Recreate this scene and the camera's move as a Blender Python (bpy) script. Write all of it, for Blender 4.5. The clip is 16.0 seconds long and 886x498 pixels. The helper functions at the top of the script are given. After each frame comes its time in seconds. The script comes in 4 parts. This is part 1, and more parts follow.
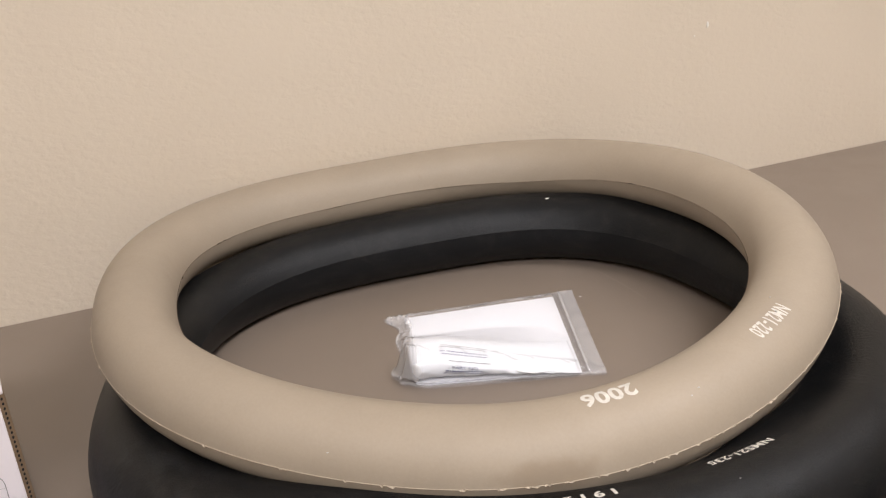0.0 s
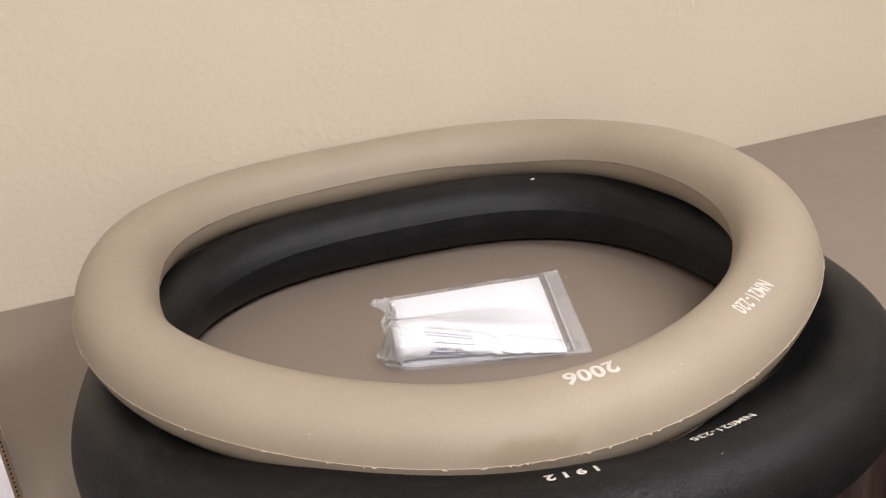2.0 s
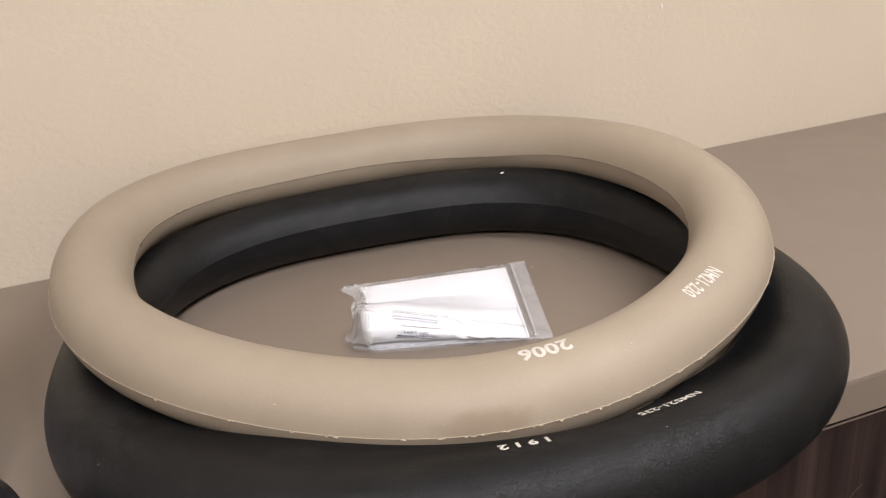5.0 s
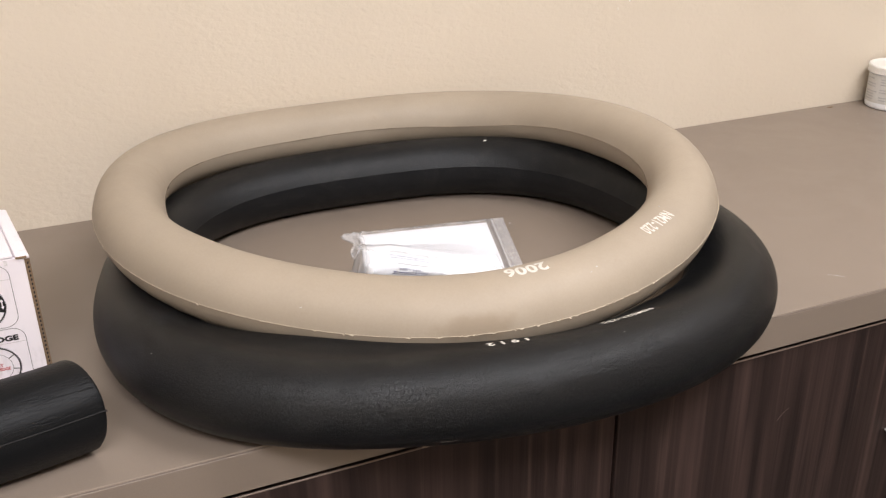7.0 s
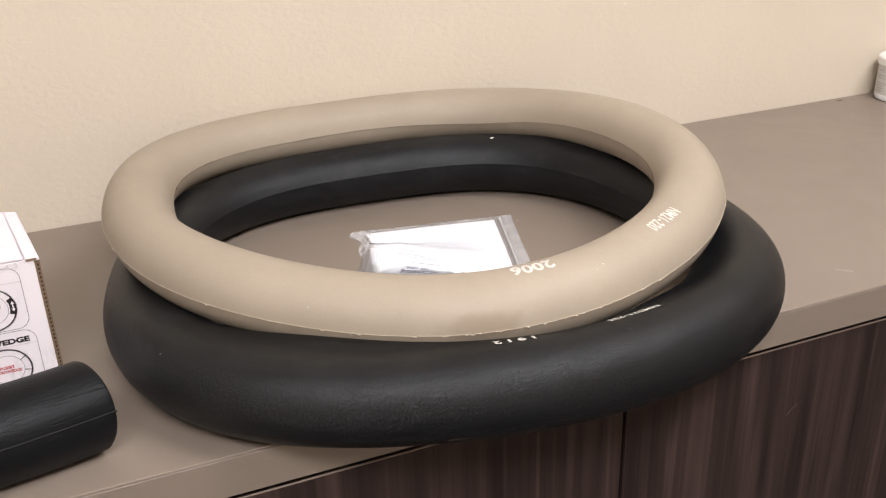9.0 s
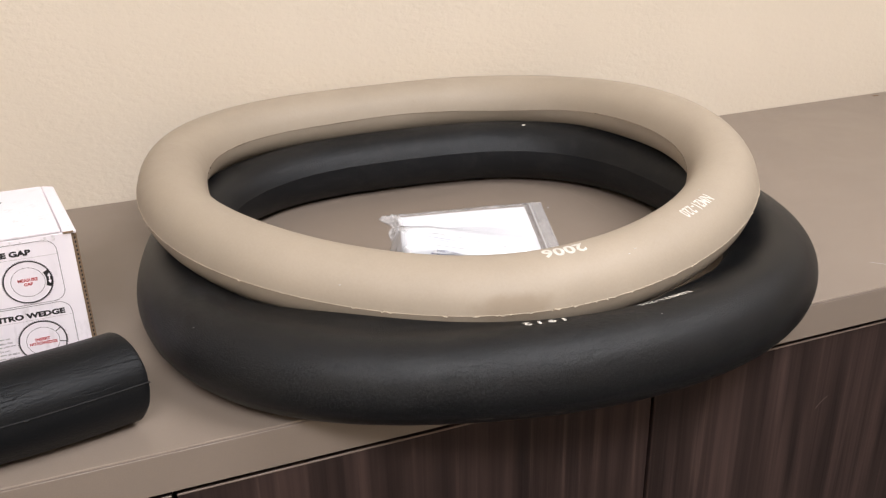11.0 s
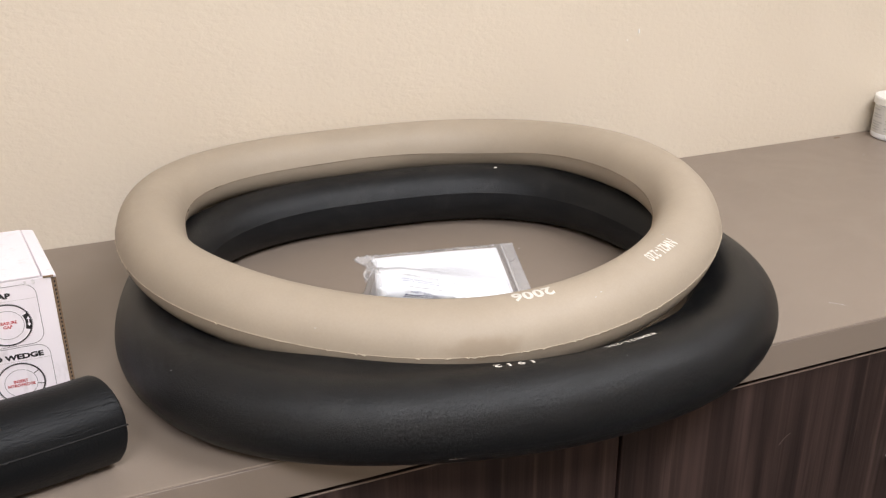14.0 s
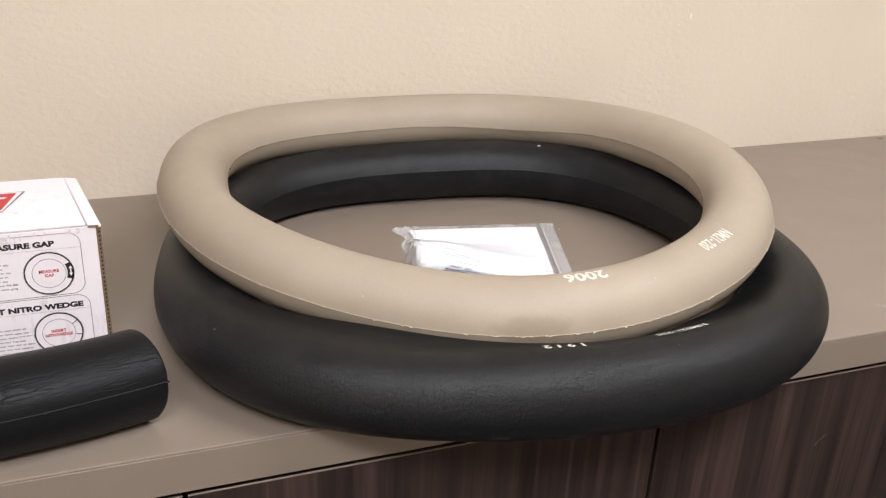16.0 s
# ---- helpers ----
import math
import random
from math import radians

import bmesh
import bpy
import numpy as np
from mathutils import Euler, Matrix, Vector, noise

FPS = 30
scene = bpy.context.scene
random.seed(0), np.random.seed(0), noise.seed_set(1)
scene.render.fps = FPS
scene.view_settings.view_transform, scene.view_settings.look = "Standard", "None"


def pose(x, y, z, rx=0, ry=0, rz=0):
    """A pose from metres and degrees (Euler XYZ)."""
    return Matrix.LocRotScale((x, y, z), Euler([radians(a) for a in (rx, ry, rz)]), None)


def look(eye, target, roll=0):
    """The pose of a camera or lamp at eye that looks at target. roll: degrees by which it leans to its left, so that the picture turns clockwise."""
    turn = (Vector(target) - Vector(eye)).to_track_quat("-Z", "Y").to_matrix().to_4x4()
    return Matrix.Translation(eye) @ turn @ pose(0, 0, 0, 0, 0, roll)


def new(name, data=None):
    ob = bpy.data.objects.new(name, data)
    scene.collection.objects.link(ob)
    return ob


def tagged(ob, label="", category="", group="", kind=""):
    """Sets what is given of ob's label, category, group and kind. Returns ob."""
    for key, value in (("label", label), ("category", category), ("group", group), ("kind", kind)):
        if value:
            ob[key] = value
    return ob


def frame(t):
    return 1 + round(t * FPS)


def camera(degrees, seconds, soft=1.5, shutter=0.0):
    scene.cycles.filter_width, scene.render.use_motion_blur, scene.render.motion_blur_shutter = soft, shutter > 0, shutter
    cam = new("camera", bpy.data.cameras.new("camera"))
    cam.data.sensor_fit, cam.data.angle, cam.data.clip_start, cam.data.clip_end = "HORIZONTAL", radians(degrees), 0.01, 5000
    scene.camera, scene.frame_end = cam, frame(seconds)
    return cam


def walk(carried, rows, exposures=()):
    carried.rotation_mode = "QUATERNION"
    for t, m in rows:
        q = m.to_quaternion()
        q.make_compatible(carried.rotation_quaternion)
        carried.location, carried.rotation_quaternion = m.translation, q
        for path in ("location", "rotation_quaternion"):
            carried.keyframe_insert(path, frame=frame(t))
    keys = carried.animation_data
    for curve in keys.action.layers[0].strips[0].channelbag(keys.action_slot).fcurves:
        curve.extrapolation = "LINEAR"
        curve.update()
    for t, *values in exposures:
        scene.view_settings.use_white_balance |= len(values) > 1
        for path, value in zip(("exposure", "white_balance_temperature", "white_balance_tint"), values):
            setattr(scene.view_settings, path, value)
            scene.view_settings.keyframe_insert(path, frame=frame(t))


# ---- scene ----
cam = camera(51.0, 16.0, 1.25)
PATH = [
    (0, (-0.486, -1.091, 1.224), (0.108, 0.647, 0.433), -4.5),
    (0.5, (-0.47, -1.09, 1.216), (0.097, 0.642, 0.393), -5.3),
    (1, (-0.482, -1.072, 1.21), (0.071, 0.649, 0.354), -5.2),
    (1.5, (-0.471, -1.097, 1.219), (0.106, 0.624, 0.377), -5.2),
    (2, (-0.477, -1.093, 1.218), (0.123, 0.629, 0.398), -5.1),
    (2.5, (-0.459, -1.093, 1.209), (0.139, 0.633, 0.394), -5.9),
    (3, (-0.467, -1.097, 1.215), (0.14, 0.636, 0.422), -5.8),
    (3.5, (-0.469, -1.1, 1.216), (0.141, 0.632, 0.426), -5.7),
    (4, (-0.465, -1.101, 1.213), (0.149, 0.629, 0.419), -5.4),
    (4.5, (-0.47, -1.103, 1.213), (0.154, 0.62, 0.412), -4.4),
    (5, (-0.477, -1.13, 1.213), (0.162, 0.582, 0.4), -3.6),
    (5.2, (-0.49, -1.162, 1.21), (0.164, 0.543, 0.395), -3.2),
    (7.3, (-0.562, -1.258, 1.221), (0.147, 0.424, 0.403), -0.9),
    (7.5, (-0.552, -1.26, 1.223), (0.141, 0.427, 0.403), -1.3),
    (8, (-0.557, -1.268, 1.228), (0.137, 0.425, 0.42), -1.4),
    (8.5, (-0.566, -1.272, 1.23), (0.138, 0.416, 0.42), -1.2),
    (9, (-0.557, -1.259, 1.222), (0.129, 0.428, 0.396), -1.8),
    (9.2, (-0.567, -1.266, 1.221), (0.106, 0.422, 0.386), -1.5),
    (11.3, (-0.566, -1.263, 1.211), (0.069, 0.441, 0.378), -1.3),
    (11.5, (-0.569, -1.268, 1.218), (0.091, 0.433, 0.399), -1.1),
    (12, (-0.574, -1.275, 1.226), (0.114, 0.439, 0.458), -0.9),
    (12.5, (-0.569, -1.279, 1.226), (0.116, 0.445, 0.479), -1.0),
    (13, (-0.577, -1.27, 1.225), (0.121, 0.441, 0.46), -0.3),
    (13.5, (-0.566, -1.266, 1.222), (0.142, 0.435, 0.443), -0.3),
    (14, (-0.57, -1.282, 1.232), (0.125, 0.426, 0.46), -0.6),
    (14.5, (-0.573, -1.267, 1.223), (0.1, 0.443, 0.433), -0.1),
    (15, (-0.582, -1.26, 1.219), (0.091, 0.439, 0.406), 1.1),
    (15.5, (-0.586, -1.261, 1.223), (0.087, 0.434, 0.402), 2.0),
    (16, (-0.602, -1.253, 1.221), (0.072, 0.443, 0.404), 2.9),
]
walk(cam, [(t, look(eye, target, roll)) for t, eye, target, roll in PATH],
     [(0, -0.33, 6600, 11.3), (1, -0.25, 6600, 11.3), (3.5, -0.31, 6600, 11.3), (5, -0.24, 6590, 11.2), (8, -0.02, 6510, 10.8), (11.5, 0.0, 6420, 10.3), (12.5, -0.07, 6400, 10), (16, -0.02, 6370, 9.3)])

# ---- world and lamps ----
world = bpy.data.worlds.new("room_world")
scene.world = world
world.use_nodes = True
world.node_tree.nodes["Background"].inputs[0].default_value = (0.9, 0.85, 0.8, 1)
world.node_tree.nodes["Background"].inputs[1].default_value = 0.01

CEIL = 2.6


def ceiling_lamp(x, y, watts, sx, sy):
    lamp = bpy.data.lights.new("panel_light", "AREA")
    lamp.shape, lamp.size, lamp.size_y, lamp.energy = "RECTANGLE", sx, sy, watts
    lamp.color = (1.0, 0.968, 0.975)
    ob = new("panel_light", lamp)
    ob.location = (x, y, CEIL - 0.035)
    return ob


PANELS = [(0.7, -1.2, 32, 1.2, 0.6), (-0.75, -2.15, 62, 1.2, 0.6)]
for panel in PANELS:
    ceiling_lamp(*panel)

# ---- materials ----


def material(name):
    m = bpy.data.materials.new(name)
    m.use_nodes = True
    nodes, links = m.node_tree.nodes, m.node_tree.links
    return m, nodes, links, nodes["Principled BSDF"]


def mapping(nodes, links, scale=(1, 1, 1)):
    coord = nodes.new("ShaderNodeTexCoord")
    mp = nodes.new("ShaderNodeMapping")
    mp.inputs["Scale"].default_value = scale
    links.new(coord.outputs["Object"], mp.inputs["Vector"])
    return mp.outputs["Vector"]


def noise_tex(nodes, links, vec, scale, detail=3.0, rough=0.55, distortion=0.0):
    n = nodes.new("ShaderNodeTexNoise")
    n.inputs["Scale"].default_value = scale
    n.inputs["Detail"].default_value = detail
    n.inputs["Roughness"].default_value = rough
    n.inputs["Distortion"].default_value = distortion
    links.new(vec, n.inputs["Vector"])
    return n.outputs["Fac"]


def ramp(nodes, links, fac, stops):
    r = nodes.new("ShaderNodeValToRGB")
    r.color_ramp.elements[0].position, r.color_ramp.elements[0].color = stops[0][0], (*stops[0][1], 1)
    r.color_ramp.elements[1].position, r.color_ramp.elements[1].color = stops[-1][0], (*stops[-1][1], 1)
    for pos, col in stops[1:-1]:
        r.color_ramp.elements.new(pos).color = (*col, 1)
    links.new(fac, r.inputs["Fac"])
    return r.outputs["Color"]


def mix(nodes, links, fac, a, b, kind="MIX"):
    m = nodes.new("ShaderNodeMix")
    m.data_type, m.blend_type = "RGBA", kind
    for socket, value in ((m.inputs[0], fac), (m.inputs[6], a), (m.inputs[7], b)):
        if isinstance(value, bpy.types.NodeSocket):
            links.new(value, socket)
        elif isinstance(value, tuple):
            socket.default_value = (*value, 1)
        else:
            socket.default_value = value
    return m.outputs[2]


def maths(nodes, links, op, a, b=0.0, clamp=False):
    m = nodes.new("ShaderNodeMath")
    m.operation, m.use_clamp = op, clamp
    for socket, value in ((m.inputs[0], a), (m.inputs[1], b)):
        if isinstance(value, bpy.types.NodeSocket):
            links.new(value, socket)
        else:
            socket.default_value = value
    return m.outputs[0]


def bump(nodes, links, bsdf, height, distance, strength=1.0, before=None):
    b = nodes.new("ShaderNodeBump")
    b.inputs["Distance"].default_value = distance
    b.inputs["Strength"].default_value = strength
    links.new(height, b.inputs["Height"])
    if before is not None:
        links.new(before, b.inputs["Normal"])
    links.new(b.outputs["Normal"], bsdf.inputs["Normal"])
    return b.outputs["Normal"]


def shade(c, k):
    return tuple(min(1.0, v * k) for v in c)


def plain(name, color, rough=0.5, vary=0.08, scale=14.0, grain=260.0, depth=0.0002, metallic=0.0):
    """Colour with broad blotches and a fine grain in colour, gloss and relief."""
    m, n, l, b = material(name)
    v = mapping(n, l)
    broad = noise_tex(n, l, v, scale, 4)
    fine = noise_tex(n, l, v, grain, 3)
    col = ramp(n, l, broad, [(0.3, shade(color, 1 - vary)), (0.7, shade(color, 1 + vary))])
    col = mix(n, l, 0.25, col, ramp(n, l, fine, [(0.35, shade(color, 1 - 2 * vary)), (0.65, shade(color, 1 + 2 * vary))]))
    l.new(col, b.inputs["Base Color"])
    b.inputs["Metallic"].default_value = metallic
    rg = maths(n, l, "MULTIPLY_ADD", broad, 0.2)
    rg.node.inputs[2].default_value = rough - 0.1
    l.new(rg, b.inputs["Roughness"])
    if depth:
        bump(n, l, b, fine, depth)
    return m


def wall_paint():
    """Painted drywall with a sprayed, flattened texture."""
    m, n, l, b = material("wall_paint")
    v = mapping(n, l)
    broad = noise_tex(n, l, v, 3.0, 3)
    col = ramp(n, l, broad, [(0.3, (0.643, 0.57, 0.472)), (0.7, (0.678, 0.605, 0.504))])
    l.new(col, b.inputs["Base Color"])
    b.inputs["Roughness"].default_value = 0.62
    w = mapping(n, l, (1, 1, 1.5))
    blobs = noise_tex(n, l, w, 92.0, 2, 0.5, 0.2)
    flat = ramp(n, l, blobs, [(0.35, (0, 0, 0)), (0.8, (1, 1, 1))])
    patchy = ramp(n, l, noise_tex(n, l, v, 5.0, 3), [(0.3, (0.2, 0.2, 0.2)), (0.65, (1, 1, 1))])
    fine = noise_tex(n, l, w, 260.0, 3)
    first = bump(n, l, b, mix(n, l, patchy, (0.3, 0.3, 0.3), flat), 0.0011, 0.62)
    bump(n, l, b, fine, 0.0005, 0.32, first)
    return m


def laminate():
    m, n, l, b = material("taupe_laminate")
    v = mapping(n, l)
    broad = noise_tex(n, l, v, 5.0, 4)
    fine = noise_tex(n, l, v, 900.0, 2)
    col = ramp(n, l, broad, [(0.3, (0.222, 0.181, 0.15)), (0.7, (0.238, 0.194, 0.161))])
    col = mix(n, l, 0.2, col, ramp(n, l, fine, [(0.3, (0.183, 0.15, 0.124)), (0.7, (0.28, 0.231, 0.193))]))
    l.new(col, b.inputs["Base Color"])
    smear = noise_tex(n, l, v, 9.0, 5, 0.65, 0.5)
    l.new(ramp(n, l, smear, [(0.3, (0.38, 0.38, 0.38)), (0.75, (0.5, 0.5, 0.5))]), b.inputs["Roughness"])
    bump(n, l, b, fine, 0.0002, 0.5)
    return m


def walnut():
    """Dark vertical-grain wood laminate."""
    m, n, l, b = material("dark_walnut_laminate")
    v = mapping(n, l, (1, 1, 0.03))
    w = mapping(n, l, (1, 1, 0.012))
    bands = noise_tex(n, l, v, 34.0, 3, 0.55, 1.1)
    streaks = noise_tex(n, l, mapping(n, l, (1, 1, 0.016)), 85.0, 3, 0.6, 0.4)
    lines = noise_tex(n, l, w, 330.0, 4, 0.65)
    col = ramp(n, l, bands, [(0.32, (0.016, 0.0100, 0.0096)), (0.5, (0.036, 0.0226, 0.0206)), (0.7, (0.074, 0.047, 0.042))])
    col = mix(n, l, ramp(n, l, streaks, [(0.58, (0, 0, 0)), (0.7, (0.45, 0.45, 0.45))]), col, (0.130, 0.085, 0.074))
    col = mix(n, l, 0.22, col, ramp(n, l, lines, [(0.3, (0.008, 0.0056, 0.0052)), (0.72, (0.07, 0.047, 0.041))]))
    l.new(col, b.inputs["Base Color"])
    b.inputs["Specular IOR Level"].default_value = 0.3
    l.new(ramp(n, l, lines, [(0.3, (0.5, 0.5, 0.5)), (0.7, (0.36, 0.36, 0.36))]), b.inputs["Roughness"])
    bump(n, l, b, lines, 0.0003, 0.5)
    return m


def tan_foam():
    m, n, l, b = material("tan_foam")
    v = mapping(n, l)
    broad = noise_tex(n, l, v, 11.0, 4)
    col = ramp(n, l, broad, [(0.3, (0.328, 0.276, 0.217)), (0.7, (0.363, 0.306, 0.242))])
    speck = noise_tex(n, l, v, 420.0, 3)
    col = mix(n, l, 0.11, col, ramp(n, l, speck, [(0.3, (0.265, 0.224, 0.168)), (0.7, (0.405, 0.35, 0.272))]))
    scuff = noise_tex(n, l, v, 38.0, 5, 0.7, 1.0)
    col = mix(n, l, ramp(n, l, scuff, [(0.66, (0, 0, 0)), (0.78, (0.35, 0.35, 0.35))]), col, (0.27, 0.205, 0.145))
    # one greasy smudge on the outer flank
    dist = n.new("ShaderNodeVectorMath")
    dist.operation = "DISTANCE"
    l.new(mapping(n, l, (0.75, 1, 2.2)), dist.inputs[0])
    dist.inputs[1].default_value = (SMUDGE[0] * 0.75, SMUDGE[1], SMUDGE[2] * 2.2)
    edge = maths(n, l, "ADD", dist.outputs["Value"], maths(n, l, "MULTIPLY", noise_tex(n, l, v, 60.0, 3), 0.03))
    col = mix(n, l, ramp(n, l, edge, [(0.030, (0.5, 0.5, 0.5)), (0.046, (0, 0, 0))]), col, (0.235, 0.18, 0.125))
    l.new(col, b.inputs["Base Color"])
    l.new(ramp(n, l, scuff, [(0.3, (0.54, 0.54, 0.54)), (0.7, (0.66, 0.66, 0.66))]), b.inputs["Roughness"])
    bump(n, l, b, speck, 0.00010, 0.35)
    return m


def black_foam():
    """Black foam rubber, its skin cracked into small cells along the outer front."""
    m, n, l, b = material("black_foam")
    v = mapping(n, l)
    broad = noise_tex(n, l, v, 9.0, 4)
    col = ramp(n, l, broad, [(0.3, (0.0034, 0.0038, 0.0047)), (0.7, (0.0058, 0.0064, 0.0076))])
    dust = noise_tex(n, l, v, 26.0, 6, 0.7, 1.4)
    col = mix(n, l, ramp(n, l, dust, [(0.50, (0, 0, 0)), (0.80, (0.30, 0.30, 0.30))]), col, (0.05, 0.048, 0.045))
    # chalky rubbed smears on the shoulder of the ring
    spot = n.new("ShaderNodeVectorMath")
    spot.operation = "DISTANCE"
    l.new(v, spot.inputs[0])
    spot.inputs[1].default_value = SMEAR
    rub = noise_tex(n, l, mapping(n, l, (1, 0.35, 1)), 75.0, 4, 0.6, 0.8)
    near = ramp(n, l, spot.outputs["Value"], [(0.025, (1, 1, 1)), (0.075, (0, 0, 0))])
    mask = mix(n, l, 1.0, near, ramp(n, l, rub, [(0.48, (0, 0, 0)), (0.72, (0.32, 0.32, 0.32))]), "MULTIPLY")
    skin = mix(n, l, mask, col, (0.050, 0.051, 0.053))
    b.inputs["Specular Tint"].default_value = (0.93, 0.96, 1.0, 1)
    warp = n.new("ShaderNodeVectorMath")
    warp.operation = "ADD"
    wn = n.new("ShaderNodeTexNoise")
    wn.inputs["Scale"].default_value = 220.0
    l.new(v, wn.inputs["Vector"])
    sc = n.new("ShaderNodeVectorMath")
    sc.operation = "SCALE"
    sc.inputs["Scale"].default_value = 0.0060
    l.new(wn.outputs["Color"], sc.inputs[0])
    l.new(v, warp.inputs[0])
    l.new(sc.outputs[0], warp.inputs[1])
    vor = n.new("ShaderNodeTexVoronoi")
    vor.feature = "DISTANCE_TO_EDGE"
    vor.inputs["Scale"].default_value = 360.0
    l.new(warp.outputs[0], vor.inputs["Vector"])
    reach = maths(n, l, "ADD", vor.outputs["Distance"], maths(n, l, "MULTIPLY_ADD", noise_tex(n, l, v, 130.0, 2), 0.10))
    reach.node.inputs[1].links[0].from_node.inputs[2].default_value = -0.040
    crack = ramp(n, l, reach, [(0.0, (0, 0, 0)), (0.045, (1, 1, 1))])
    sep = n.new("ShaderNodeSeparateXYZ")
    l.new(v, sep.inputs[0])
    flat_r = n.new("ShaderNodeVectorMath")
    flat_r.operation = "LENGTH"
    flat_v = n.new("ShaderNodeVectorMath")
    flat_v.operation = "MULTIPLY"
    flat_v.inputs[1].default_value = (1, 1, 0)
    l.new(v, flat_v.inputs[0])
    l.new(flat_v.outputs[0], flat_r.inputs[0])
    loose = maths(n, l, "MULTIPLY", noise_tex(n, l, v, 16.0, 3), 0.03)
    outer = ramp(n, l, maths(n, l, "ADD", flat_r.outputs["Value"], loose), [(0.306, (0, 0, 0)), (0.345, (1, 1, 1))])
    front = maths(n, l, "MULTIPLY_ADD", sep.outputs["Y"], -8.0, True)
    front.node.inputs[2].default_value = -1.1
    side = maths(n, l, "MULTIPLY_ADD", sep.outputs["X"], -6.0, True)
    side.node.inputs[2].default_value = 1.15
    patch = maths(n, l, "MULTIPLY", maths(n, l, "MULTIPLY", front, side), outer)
    small = n.new("ShaderNodeTexVoronoi")
    small.feature = "DISTANCE_TO_EDGE"
    small.inputs["Scale"].default_value = 520.0
    l.new(warp.outputs[0], small.inputs["Vector"])
    hair = ramp(n, l, small.outputs["Distance"], [(0.0, (0.7, 0.7, 0.7)), (0.05, (1, 1, 1))])
    broken = mix(n, l, 1.0, crack, hair, "MULTIPLY")
    height = mix(n, l, patch, (0.9, 0.9, 0.9), broken)
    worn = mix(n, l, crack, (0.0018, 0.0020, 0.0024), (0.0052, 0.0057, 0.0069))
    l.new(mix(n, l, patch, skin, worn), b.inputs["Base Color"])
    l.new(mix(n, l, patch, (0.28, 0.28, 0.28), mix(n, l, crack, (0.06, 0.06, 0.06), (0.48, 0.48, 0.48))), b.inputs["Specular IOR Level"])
    l.new(mix(n, l, patch, (0.40, 0.40, 0.40), (0.29, 0.29, 0.29)), b.inputs["Roughness"])
    first = bump(n, l, b, height, 0.0005, 1.0)
    bump(n, l, b, noise_tex(n, l, v, 350.0, 5, 0.7), 0.0008, 0.9, first)
    return m


def wrinkled_foam():
    """Black foam rubber with fine creases along its length."""
    m, n, l, b = material("creased_black_foam")
    turned = n.new("ShaderNodeMapping")
    turned.inputs["Rotation"].default_value = (0, 0, -0.21)
    l.new(mapping(n, l), turned.inputs["Vector"])
    along = n.new("ShaderNodeMapping")
    along.inputs["Scale"].default_value = (0.12, 1, 1)
    l.new(turned.outputs["Vector"], along.inputs["Vector"])
    v = along.outputs["Vector"]
    broad = noise_tex(n, l, v, 12.0, 4)
    l.new(ramp(n, l, broad, [(0.3, (0.0042, 0.0046, 0.0054)), (0.7, (0.0066, 0.0071, 0.0082))]), b.inputs["Base Color"])
    b.inputs["Specular Tint"].default_value = (0.93, 0.96, 1.0, 1)
    b.inputs["Roughness"].default_value = 0.46
    b.inputs["Specular IOR Level"].default_value = 0.24
    warp = n.new("ShaderNodeTexNoise")
    warp.inputs["Scale"].default_value = 120.0
    warp.inputs["Detail"].default_value = 4.0
    l.new(v, warp.inputs["Vector"])
    small = n.new("ShaderNodeVectorMath")
    small.operation = "SCALE"
    small.inputs["Scale"].default_value = 0.006
    l.new(warp.outputs["Color"], small.inputs[0])
    moved = n.new("ShaderNodeVectorMath")
    moved.operation = "ADD"
    l.new(v, moved.inputs[0])
    l.new(small.outputs[0], moved.inputs[1])
    cells = n.new("ShaderNodeTexVoronoi")
    cells.feature = "DISTANCE_TO_EDGE"
    cells.inputs["Scale"].default_value = 290.0
    l.new(moved.outputs[0], cells.inputs["Vector"])
    broken = maths(n, l, "ADD", cells.outputs["Distance"], maths(n, l, "MULTIPLY_ADD", noise_tex(n, l, v, 260.0, 2), 0.50))
    broken.node.inputs[1].links[0].from_node.inputs[2].default_value = -0.20
    crease = ramp(n, l, broken, [(0.0, (0, 0, 0)), (0.10, (1, 1, 1))])
    where = ramp(n, l, noise_tex(n, l, v, 14.0, 3), [(0.34, (0.0, 0.0, 0.0)), (0.5, (1, 1, 1))])
    height = n.new("ShaderNodeSeparateXYZ")
    l.new(mapping(n, l), height.inputs[0])
    flank = ramp(n, l, height.outputs["Z"], [(0.047, (0, 0, 0)), (0.054, (1, 1, 1)), (0.070, (1, 1, 1)), (0.0765, (0, 0, 0))])
    where = mix(n, l, 1.0, where, flank, "MULTIPLY")
    torn = mix(n, l, where, (1, 1, 1), crease)
    l.new(mix(n, l, torn, (0.06, 0.06, 0.06), (0.20, 0.20, 0.20)), b.inputs["Specular IOR Level"])
    first = bump(n, l, b, torn, 0.0007, 0.8)
    bump(n, l, b, noise_tex(n, l, mapping(n, l), 420.0, 4), 0.0005, 0.7, first)
    return m


